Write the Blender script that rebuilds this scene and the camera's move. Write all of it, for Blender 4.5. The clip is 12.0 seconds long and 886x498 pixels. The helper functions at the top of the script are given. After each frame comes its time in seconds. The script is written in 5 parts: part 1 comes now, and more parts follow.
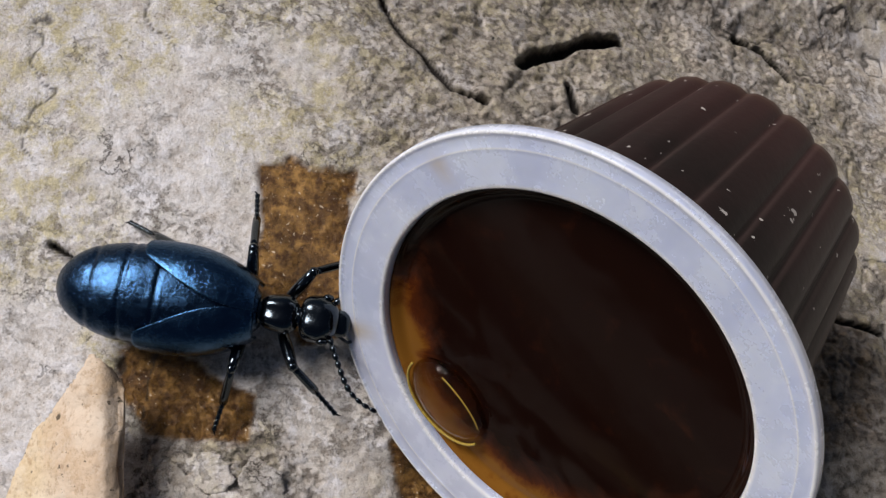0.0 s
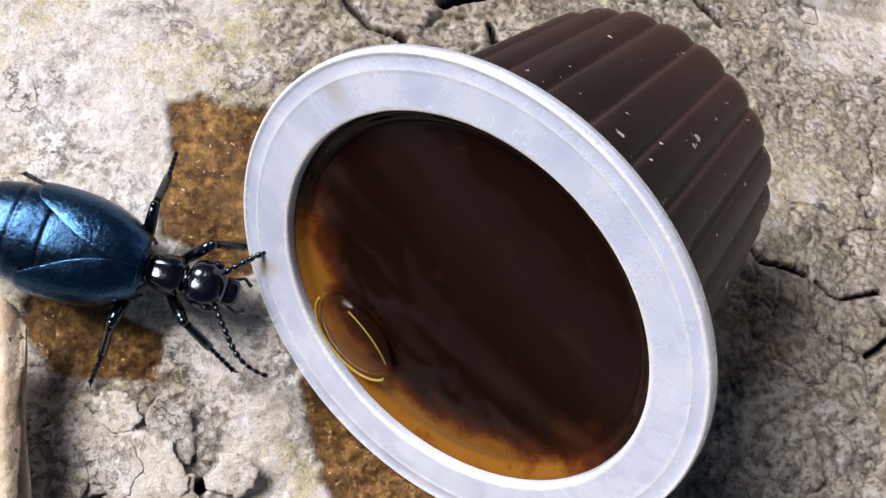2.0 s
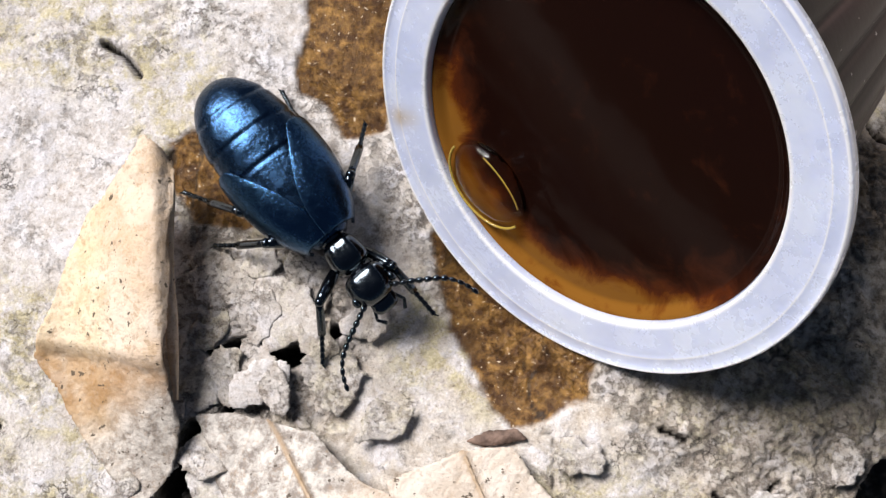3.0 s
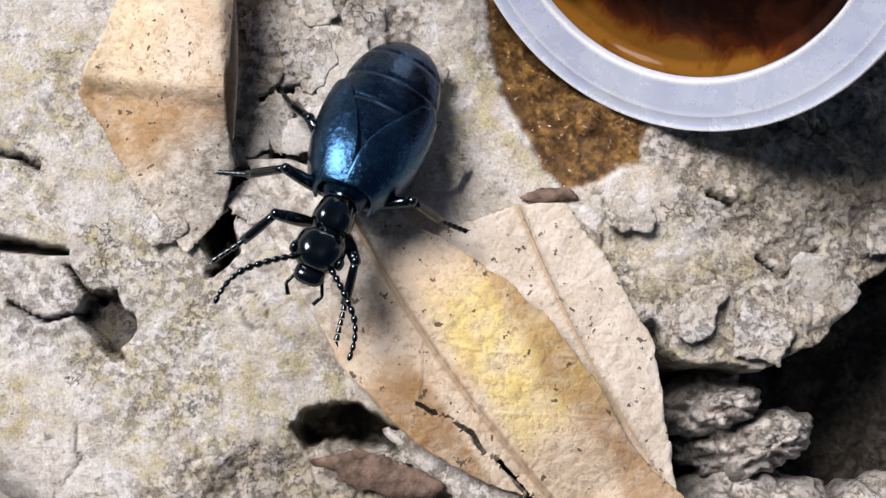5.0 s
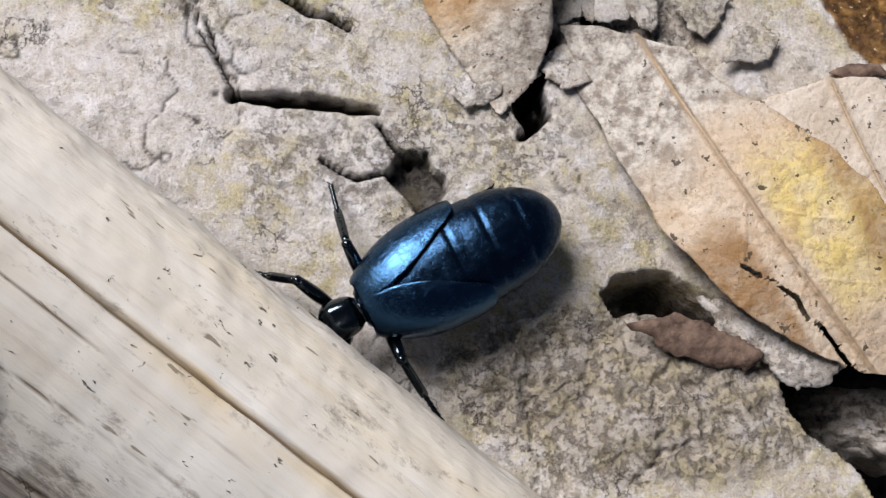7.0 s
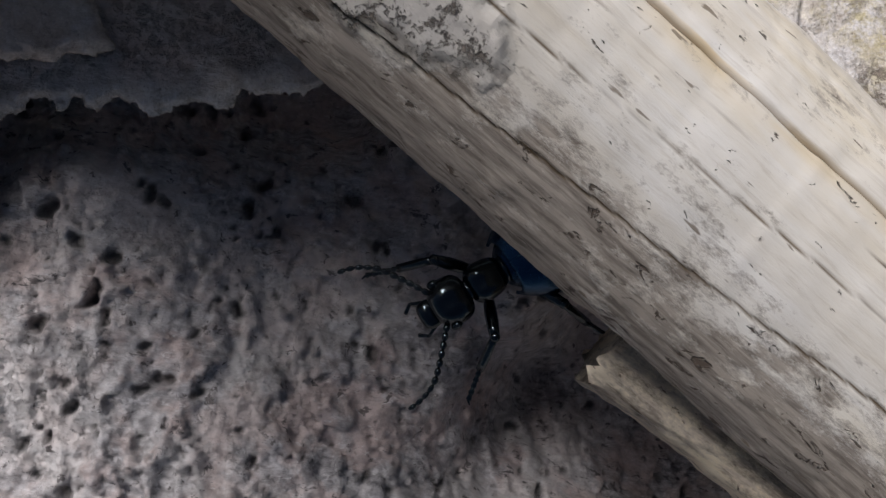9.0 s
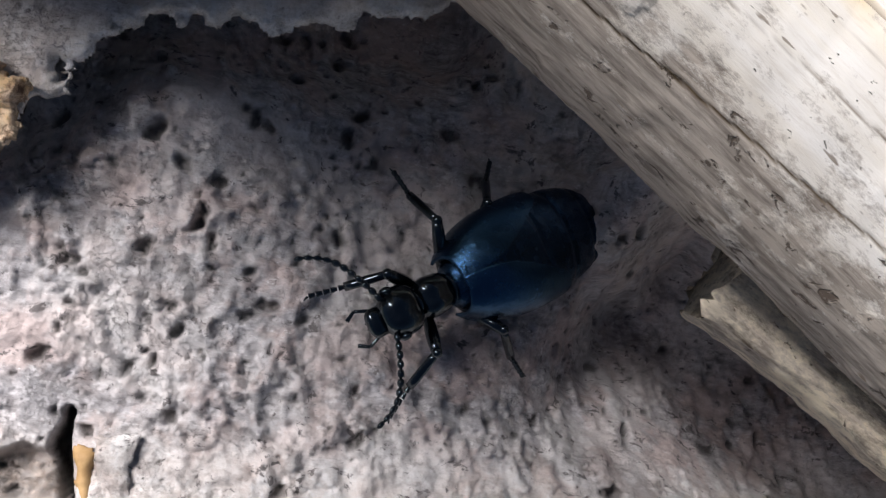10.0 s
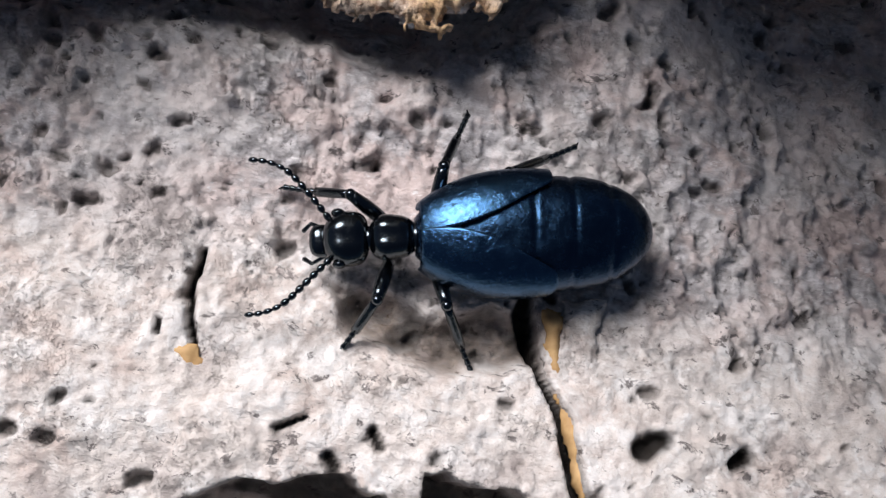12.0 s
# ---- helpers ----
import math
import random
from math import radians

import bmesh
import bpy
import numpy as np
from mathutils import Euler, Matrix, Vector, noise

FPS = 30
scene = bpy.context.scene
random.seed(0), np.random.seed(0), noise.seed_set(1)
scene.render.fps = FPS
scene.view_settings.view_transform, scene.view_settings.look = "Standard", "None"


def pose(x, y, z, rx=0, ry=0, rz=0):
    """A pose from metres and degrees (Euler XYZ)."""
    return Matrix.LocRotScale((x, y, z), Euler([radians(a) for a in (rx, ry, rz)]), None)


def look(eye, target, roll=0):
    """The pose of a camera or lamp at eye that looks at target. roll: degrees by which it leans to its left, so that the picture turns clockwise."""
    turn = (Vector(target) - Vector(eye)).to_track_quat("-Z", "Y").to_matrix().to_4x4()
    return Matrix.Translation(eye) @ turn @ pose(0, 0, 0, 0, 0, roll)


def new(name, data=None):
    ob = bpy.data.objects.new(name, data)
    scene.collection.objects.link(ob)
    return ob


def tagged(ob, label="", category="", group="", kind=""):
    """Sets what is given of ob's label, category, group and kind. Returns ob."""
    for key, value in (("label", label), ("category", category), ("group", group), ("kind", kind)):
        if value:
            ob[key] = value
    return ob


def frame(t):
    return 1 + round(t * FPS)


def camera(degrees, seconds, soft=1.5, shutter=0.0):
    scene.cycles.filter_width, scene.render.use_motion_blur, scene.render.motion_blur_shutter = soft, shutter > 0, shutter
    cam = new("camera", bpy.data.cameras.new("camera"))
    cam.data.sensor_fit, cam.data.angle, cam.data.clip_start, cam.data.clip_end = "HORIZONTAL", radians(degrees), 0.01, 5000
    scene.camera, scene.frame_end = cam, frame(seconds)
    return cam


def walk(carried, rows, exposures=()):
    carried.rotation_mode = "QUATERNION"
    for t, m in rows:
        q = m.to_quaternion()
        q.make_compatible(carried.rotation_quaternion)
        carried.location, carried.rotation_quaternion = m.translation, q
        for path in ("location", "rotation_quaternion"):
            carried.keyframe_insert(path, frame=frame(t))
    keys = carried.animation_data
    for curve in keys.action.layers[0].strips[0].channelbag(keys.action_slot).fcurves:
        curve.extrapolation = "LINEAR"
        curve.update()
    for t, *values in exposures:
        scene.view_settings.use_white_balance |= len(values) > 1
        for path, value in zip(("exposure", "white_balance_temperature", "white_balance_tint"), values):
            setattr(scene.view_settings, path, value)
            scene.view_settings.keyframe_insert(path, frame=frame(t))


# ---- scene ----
U = 0.0107  # one unit of the plan, about a centimetre

# the camera and its way
cam = camera(40.0, 12.0, soft=1.3)
PATH = [
    (0, pose(-0.00015, -0.00034, 0.09295, 9.04, 1.27, 0.18)),
    (0.2, pose(0.00393, -0.00291, 0.0917, 9.38, 0.5, -0.37)),
    (0.5, pose(0.00482, -0.00348, 0.09142, 9.46, 0.33, -0.49)),
    (0.8, pose(0.00545, -0.00338, 0.09123, 8.5, -0.28, -0.65)),
    (1, pose(0.00587, -0.00332, 0.09115, 8.54, -0.45, -0.75)),
    (1.5, pose(0.00612, -0.00399, 0.0912, 8.32, -0.76, -0.82)),
    (2, pose(0.00543, -0.00387, 0.09119, 8.32, 0.63, -0.28)),
    (2.5, pose(0.00511, -0.00428, 0.09141, 7.94, 1.63, -0.35)),
    (2.8, pose(1e-05, -0.01009, 0.0929, 7.85, 2.83, 0.32)),
    (3, pose(0.00027, -0.0147, 0.0926, 8.01, 3.35, 0.81)),
    (3.2, pose(0.00193, -0.01624, 0.0916, 7.95, 3.93, 0.87)),
    (4.8, pose(-0.01057, -0.02944, 0.09128, 6.93, -2.56, 2.43)),
    (5, pose(-0.01298, -0.03106, 0.09075, 6.5, -2.82, 2.49)),
    (5.5, pose(-0.01676, -0.03692, 0.08981, 8.04, -2.8, 2.31)),
    (6, pose(-0.02144, -0.04269, 0.08836, 9.76, -2.48, 2.82)),
    (6.5, pose(-0.02618, -0.04511, 0.08704, 9.55, -2.73, 3.23)),
    (6.7, pose(-0.02925, -0.04554, 0.08694, 9.49, -2.44, 3.58)),
    (8.3, pose(-0.05437, -0.05564, 0.08379, 8.04, -2.82, 4.7)),
    (8.5, pose(-0.05731, -0.05788, 0.08345, 7.56, -3.24, 5.19)),
    (9, pose(-0.06272, -0.06204, 0.08227, 4.35, -3.46, 6.3)),
    (9.5, pose(-0.06636, -0.06465, 0.08147, 3.12, -3.88, 7.14)),
    (10, pose(-0.0726, -0.06639, 0.08089, 3.15, -5.48, 7.61)),
    (10.5, pose(-0.07494, -0.07029, 0.08141, 4.6, -5.35, 7.48)),
    (11, pose(-0.08248, -0.07802, 0.07999, 6.15, -5.55, 7.3)),
    (11.5, pose(-0.09098, -0.08459, 0.0786, 6.75, -5.68, 7.86)),
    (12, pose(-0.10121, -0.0864, 0.07726, 8.02, -5.87, 8.74)),
]


def scaled(m):
    return Matrix.Translation(m.translation * U * 100) @ m.to_3x3().to_4x4()


walk(cam, [(t, scaled(m)) for t, m in PATH], exposures=[(0, -0.58), (0.5, 0.0), (1.5, 0.07), (3.5, 0.0), (5.0, -0.2), (6.5, -0.4), (8.4, -0.58), (9.0, -0.55), (9.5, -0.1), (10.0, 0.15), (10.5, 0.35), (11.2, 0.28), (12, -0.18)])

# sky and sun
SUN_AZ, SUN_EL = radians(138), radians(51)
world = bpy.data.worlds.new("sky")
scene.world = world
world.use_nodes = True
wn = world.node_tree.nodes
sky = wn.new("ShaderNodeTexSky")
sky.sky_type, sky.sun_disc = "NISHITA", False
sky.sun_elevation, sky.sun_rotation = SUN_EL, radians(90) - SUN_AZ
world.node_tree.links.new(sky.outputs[0], wn["Background"].inputs[0])
wn["Background"].inputs[1].default_value = 0.03
sun_data = bpy.data.lights.new("sun", "SUN")
sun_data.energy, sun_data.angle, sun_data.color = 5.95, radians(28), (1, 0.955, 0.953)
sun = new("sun", sun_data)
sun.matrix_world = look((math.cos(SUN_EL) * math.cos(SUN_AZ), math.cos(SUN_EL) * math.sin(SUN_AZ), math.sin(SUN_EL)), (0, 0, 0))


# ---- materials ----
class Mat:
    """A node material with short helpers."""

    def __init__(self, name, rough=0.6, metal=0.0, spec=0.5):
        self.m = bpy.data.materials.new(name)
        self.m.use_nodes = True
        self.t = self.m.node_tree
        self.b = self.t.nodes["Principled BSDF"]
        self.b.inputs["Roughness"].default_value = rough
        self.b.inputs["Metallic"].default_value = metal
        self.b.inputs["Specular IOR Level"].default_value = spec
        self.co = self.t.nodes.new("ShaderNodeTexCoord").outputs["Object"]

    def put(self, value, socket):
        if hasattr(value, "links"):
            self.t.links.new(value, socket)
        elif isinstance(value, (tuple, list)):
            socket.default_value = (*value, 1) if len(value) == 3 else value
        else:
            socket.default_value = value

    def stretch(self, s, turn=0.0):
        n = self.t.nodes.new("ShaderNodeMapping")
        n.inputs["Scale"].default_value = s
        n.inputs["Rotation"].default_value = (0, 0, turn)
        self.t.links.new(self.co, n.inputs[0])
        return n.outputs[0]

    def noise(self, size, detail=4.0, rough=0.6, co=None, warp=0.0):
        n = self.t.nodes.new("ShaderNodeTexNoise")
        self.t.links.new(co or self.co, n.inputs["Vector"])
        n.inputs["Scale"].default_value = 1.0 / size
        n.inputs["Detail"].default_value, n.inputs["Roughness"].default_value = detail, rough
        n.inputs["Distortion"].default_value = warp
        return n.outputs["Fac"]

    def cells(self, size, feature="F1", co=None):
        n = self.t.nodes.new("ShaderNodeTexVoronoi")
        n.feature = feature
        self.t.links.new(co or self.co, n.inputs["Vector"])
        n.inputs["Scale"].default_value = 1.0 / size
        return n.outputs["Distance"]

    def ramp(self, fac, *stops):
        n = self.t.nodes.new("ShaderNodeValToRGB")
        e = n.color_ramp.elements
        while len(e) < len(stops):
            e.new(0.5)
        for k, (p, c) in zip(e, stops):
            k.position = p
            k.color = (c, c, c, 1) if not isinstance(c, tuple) else (*c, 1)
        self.put(fac, n.inputs[0])
        return n.outputs[0]

    def mix(self, fac, a, b, how="MIX"):
        n = self.t.nodes.new("ShaderNodeMix")
        n.data_type, n.blend_type = "RGBA", how
        self.put(fac, n.inputs[0]), self.put(a, n.inputs[6]), self.put(b, n.inputs[7])
        return n.outputs[2]

    def sums(self, how, a, b=0.0):
        n = self.t.nodes.new("ShaderNodeMath")
        n.operation = how
        self.put(a, n.inputs[0]), self.put(b, n.inputs[1])
        return n.outputs[0]

    def attr(self, name):
        n = self.t.nodes.new("ShaderNodeAttribute")
        n.attribute_name = name
        return n.outputs["Fac"]

    def bump(self, height, depth, strength=1.0):
        n = self.t.nodes.new("ShaderNodeBump")
        n.inputs["Distance"].default_value, n.inputs["Strength"].default_value = depth, strength
        self.put(height, n.inputs["Height"])
        old = self.b.inputs["Normal"]
        if old.is_linked:
            self.t.links.new(old.links[0].from_socket, n.inputs["Normal"])
        self.t.links.new(n.outputs[0], old)

    def colour(self, c):
        self.put(c, self.b.inputs["Base Color"])
        return self

    def rough(self, r):
        self.put(r, self.b.inputs["Roughness"])
        return self


def bark_material():
    m = Mat("bark", 0.85, spec=0.25)
    fine, small = m.noise(0.00035, 4, 0.75), m.noise(0.0009, 6, 0.82, warp=0.15)
    mid, big = m.noise(0.0032, 6, 0.72, warp=0.3), m.noise(0.011, 5, 0.65, warp=0.6)
    raw = m.attr("rough")
    # chalky white skin with tan, pinkish and yellow-green blotches
    base = m.mix(m.ramp(small, (0.30, 0.0), (0.64, 1.0)), (0.47, 0.40, 0.33), (0.80, 0.75, 0.68))
    base = m.mix(m.ramp(mid, (0.50, 0.0), (0.60, 0.8)), base, m.mix(m.ramp(small, (0.34, 0.0), (0.58, 1.0)), (0.66, 0.62, 0.60), (0.85, 0.83, 0.85)))
    base = m.mix(m.ramp(mid, (0.36, 0.8), (0.47, 0.0)), base, m.mix(m.ramp(small, (0.34, 0.0), (0.64, 1.0)), (0.36, 0.29, 0.22), (0.62, 0.53, 0.41)))
    base = m.mix(m.sums("MULTIPLY", m.attr("chalk"), m.ramp(small, (0.35, 0.1), (0.55, 0.5))), base, (0.84, 0.83, 0.86))
    green = m.sums("MULTIPLY", m.attr("green"), m.ramp(m.noise(0.0018, 5, 0.75, warp=0.2), (0.44, 0.0), (0.60, 1.0)))
    base = m.mix(m.sums("MULTIPLY", green, 0.92), base, m.mix(m.ramp(small, (0.4, 0.0), (0.6, 1.0)), (0.36, 0.30, 0.15), (0.64, 0.57, 0.36)))
    # grey flaking crust
    crust = m.ramp(m.noise(0.0008, 6, 0.8, warp=0.2), (0.40, 1.0), (0.50, 0.0))
    scab = m.ramp(m.sums("ADD", m.sums("MULTIPLY", raw, 0.35), big), (0.50, 0.06), (0.66, 0.9))
    base = m.mix(m.sums("MULTIPLY", crust, scab), base, m.mix(fine, (0.17, 0.14, 0.115), (0.36, 0.30, 0.25)))
    base = m.mix(m.sums("MULTIPLY", raw, 0.5), base, (0.31, 0.265, 0.215))
    speck = m.ramp(fine, (0.35, 1.0), (0.43, 0.0))
    base = m.mix(m.sums("MULTIPLY", speck, m.ramp(small, (0.36, 0.9), (0.56, 0.2))), base, (0.15, 0.12, 0.10))
    edge = m.sums("ABSOLUTE", m.sums("SUBTRACT", m.noise(0.0048, 8, 0.68), 0.5))
    hair = m.sums("MULTIPLY", m.ramp(edge, (0.004, 1.0), (0.010, 0.0)), m.ramp(m.noise(0.007, 3), (0.56, 0.0), (0.64, 0.8)))
    base = m.mix(hair, base, (0.11, 0.09, 0.075))
    fleck = m.ramp(m.noise(0.00022, 3, 0.7), (0.40, 1.0), (0.60, 0.0))
    base = m.mix(m.sums("MULTIPLY", fleck, 0.30), base, m.mix(0.65, base, (0.12, 0.10, 0.09)))
    streak = m.noise(0.0007, 5, 0.7, co=m.stretch((0.35, 1, 1), 0.15))
    low = m.mix(m.ramp(streak, (0.35, 0.0), (0.62, 1.0)), (0.27, 0.255, 0.265), (0.66, 0.64, 0.66))
    low = m.mix(m.ramp(m.noise(0.005, 4), (0.45, 0.0), (0.57, 0.7)), low, (0.66, 0.53, 0.50))
    low = m.mix(m.ramp(m.noise(0.014, 4, 0.6, warp=0.5), (0.48, 0.0), (0.60, 0.6)), low, (0.82, 0.79, 0.78))
    low = m.mix(m.sums("MULTIPLY", crust, m.ramp(big, (0.42, 0.4), (0.56, 0.08))), low, (0.21, 0.175, 0.17))
    low = m.mix(m.ramp(m.noise(0.0005, 4, 0.7, co=m.stretch((0.4, 1, 1), 0.1)), (0.60, 0.0), (0.68, 0.7)), low, (0.84, 0.82, 0.83))
    low = m.mix(m.sums("MULTIPLY", m.attr("chalk"), m.ramp(mid, (0.36, 0.35), (0.56, 0.85))), low, m.mix(m.ramp(mid, (0.4, 0.0), (0.6, 1.0)), (0.66, 0.57, 0.50), (0.84, 0.82, 0.81)))
    # dark pores and smears in the bare wood
    pores = m.ramp(m.noise(0.0013, 4, 0.7, co=m.stretch((0.7, 1, 1), 0.3), warp=0.4), (0.60, 0.0), (0.66, 0.85))
    low = m.mix(pores, low, (0.10, 0.085, 0.085))
    low = m.mix(m.ramp(m.noise(0.007, 5, 0.7, warp=0.5), (0.55, 0.0), (0.66, 0.55)), low, (0.34, 0.29, 0.28))
    base = m.mix(m.attr("low"), base, low)
    grain = m.noise(0.0009, 4, 0.65)
    rust = m.mix(m.ramp(grain, (0.38, 0.0), (0.62, 1.0)), (0.075, 0.032, 0.008), (0.36, 0.195, 0.055))
    rust = m.mix(m.ramp(m.noise(0.0028, 5, 0.7), (0.40, 0.0), (0.62, 0.75)), rust, (0.055, 0.024, 0.008))
    rust = m.mix(m.ramp(m.noise(0.0004, 3), (0.66, 0.0), (0.70, 0.7)), rust, (0.75, 0.62, 0.45))
    # rust patches, and the painted red light beside the cup
    base = m.mix(m.attr("rust"), base, rust)
    # painted shade of hollow, burrows, hole and pits; also cracks and smear
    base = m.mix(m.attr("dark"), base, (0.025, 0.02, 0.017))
    m.colour(base)
    m.rough(m.sums("SUBTRACT", m.sums("SUBTRACT", 0.88, m.sums("MULTIPLY", m.attr("rust"), 0.5)), m.sums("MULTIPLY", m.attr("low"), 0.36)))
    m.put(m.sums("ADD", 0.25, m.sums("MULTIPLY", m.attr("low"), 0.3)), m.b.inputs["Specular IOR Level"])
    m.bump(fine, 0.00014, 0.8)
    m.bump(m.sums("SUBTRACT", 1.0, hair), 0.0003, 0.9)
    m.bump(m.sums("SUBTRACT", 1.0, m.sums("MULTIPLY", crust, scab)), 0.00025, 0.8)
    m.bump(small, 0.00022, 0.7)
    m.bump(mid, 0.0003, 0.6)
    m.bump(m.sums("MULTIPLY", m.attr("low"), streak), 0.00035, 0.7)
    return m.m


def wood_material():
    m = Mat("weathered_wood", 0.75, spec=0.3)
    grain, streak = m.noise(0.0005, 4, 0.65, co=m.stretch((0.10, 1, 1))), m.noise(0.0035, 5, 0.6, co=m.stretch((0.16, 1, 1)))
    blotch = m.noise(0.005, 6, 0.72, co=m.stretch((0.4, 1, 1)))
    crumb = m.noise(0.0014, 6, 0.78, co=m.stretch((0.5, 1, 1)))
    grime, scab = m.attr("grime"), m.attr("scab")
    c = m.mix(m.ramp(streak, (0.35, 0.0), (0.65, 1.0)), (0.78, 0.72, 0.62), (0.90, 0.87, 0.82))
    c = m.mix(m.ramp(grain, (0.34, 0.25), (0.46, 0.0)), c, (0.50, 0.43, 0.34))
    tan = m.ramp(m.noise(0.008, 4, co=m.stretch((0.18, 1, 1))), (0.54, 0.0), (0.66, 0.5))
    c = m.mix(tan, c, (0.80, 0.69, 0.48))
    c = m.mix(m.sums("MULTIPLY", m.attr("ochre"), m.ramp(streak, (0.3, 0.4), (0.6, 1.0))), c, (0.80, 0.62, 0.34))
    # grey grime in the fibres, with pale wood breaking through
    dirt = m.ramp(m.sums("ADD", m.sums("ADD", m.sums("MULTIPLY", crumb, 0.55), m.sums("MULTIPLY", blotch, 0.45)), m.sums("MULTIPLY", grime, 0.21)), (0.555, 0.0), (0.66, 0.9))
    c = m.mix(dirt, c, m.mix(m.ramp(grain, (0.36, 0.0), (0.6, 1.0)), (0.17, 0.14, 0.115), (0.46, 0.40, 0.34)))
    # flaking crust: pale scales with dark gaps
    scale = m.ramp(m.noise(0.0016, 7, 0.85), (0.40, 0.0), (0.47, 1.0))
    c = m.mix(m.sums("MULTIPLY", scab, 0.85), c, m.mix(scale, (0.20, 0.165, 0.14), m.mix(crumb, (0.58, 0.53, 0.47), (0.86, 0.83, 0.79))))
    pock = m.noise(0.0010, 4, 0.7, co=m.stretch((0.5, 1, 1)), warp=0.6)
    dots = m.ramp(m.sums("ADD", pock, m.sums("MULTIPLY", grime, 0.05)), (0.66, 0.0), (0.71, 0.88))
    c = m.mix(dots, c, (0.12, 0.09, 0.07))
    dash = m.ramp(m.noise(0.0007, 2, 0.5, co=m.stretch((0.22, 1, 1))), (0.70, 0.0), (0.735, 0.75))
    c = m.mix(dash, c, (0.18, 0.135, 0.09))
    c = m.mix(m.attr("stain"), c, m.mix(m.ramp(grain, (0.36, 0.0), (0.6, 1.0)), (0.13, 0.085, 0.055), (0.40, 0.29, 0.20)))
    c = m.mix(m.attr("crack"), c, (0.14, 0.095, 0.05))
    m.colour(c)
    m.bump(grain, 0.00010, 0.6)
    m.bump(m.sums("SUBTRACT", 1.0, dots), 0.0004, 0.8)
    m.bump(crumb, 0.00015, 0.5)
    m.bump(m.sums("MULTIPLY", scab, scale), 0.0006, 0.9)
    m.bump(m.sums("SUBTRACT", 1.0, dirt), 0.0002, 0.5)
    return m.m


def leaf_material():
    m = Mat("dry_leaf", 0.6, spec=0.35)
    big, fine, mid = m.noise(0.007, 4), m.noise(0.0005, 5, 0.7), m.noise(0.003, 5, 0.65)
    c = m.mix(m.ramp(big, (0.38, 0.0), (0.6, 1.0)), (0.62, 0.47, 0.33), (0.73, 0.61, 0.48))
    c = m.mix(m.sums("MULTIPLY", m.attr("yellow"), m.ramp(mid, (0.35, 0.4), (0.6, 1.0))), c, (0.80, 0.63, 0.22))
    c = m.mix(m.sums("MULTIPLY", m.attr("brown"), m.ramp(mid, (0.35, 0.5), (0.6, 1.0))), c, (0.30, 0.155, 0.05))
    c = m.mix(m.ramp(mid, (0.54, 0.0), (0.68, 0.6)), c, (0.50, 0.34, 0.19))
    c = m.mix(m.ramp(m.noise(0.0022, 6, 0.75), (0.50, 0.0), (0.60, 0.25)), c, (0.74, 0.66, 0.56))
    c = m.mix(m.ramp(m.noise(0.0009, 5, 0.75), (0.38, 0.6), (0.46, 0.0)), c, (0.42, 0.28, 0.16))
    c = m.mix(m.attr("pale"), c, m.mix(m.ramp(mid, (0.4, 0.0), (0.6, 1.0)), (0.58, 0.50, 0.41), (0.72, 0.65, 0.57)))
    rot = m.mix(m.ramp(m.noise(0.0012, 6, 0.7), (0.4, 0.0), (0.58, 1.0)), (0.25, 0.215, 0.185), (0.66, 0.62, 0.56))
    c = m.mix(m.attr("grey"), c, rot)
    c = m.mix(m.ramp(fine, (0.34, 0.5), (0.46, 0.0)), c, (0.36, 0.25, 0.16))
    c = m.mix(m.ramp(m.noise(0.0010, 4, 0.6), (0.64, 0.0), (0.66, 0.9)), c, (0.07, 0.05, 0.03))
    c = m.mix(m.sums("MULTIPLY", m.attr("vein"), 0.8), c, (0.40, 0.28, 0.17))
    m.colour(c)
    m.bump(fine, 0.00014, 0.7)
    m.bump(m.cells(0.0014, "DISTANCE_TO_EDGE"), 0.00025, 0.6)
    m.bump(m.noise(0.0009, 5, 0.75), 0.0002, 0.7)
    m.bump(mid, 0.0004, 0.5)
    return m.m


def chitin_material(name, base, tint, level, rough, ior, dimple):
    m = Mat(name, rough, 0.0, level)
    m.b.inputs["Specular Tint"].default_value = (*tint, 1)
    m.b.inputs["IOR"].default_value = ior
    m.colour(m.mix(m.noise(0.0015, 3), base, tuple(v * 0.5 for v in base)))
    m.rough(m.ramp(m.noise(0.0011, 4, 0.7), (0.35, rough * 0.8), (0.65, rough * 1.35)))
    m.bump(m.noise(0.0022, 3), 0.00012, 0.5)
    if dimple:
        # fine leathery wrinkles
        m.bump(m.noise(0.00034, 4, 0.65, warp=1.2), 0.000034, dimple)
        m.bump(m.noise(0.0008, 3, 0.6, co=m.stretch((0.6, 1, 1)), warp=0.8), 0.00003, 0.6 * dimple)
    return m.m


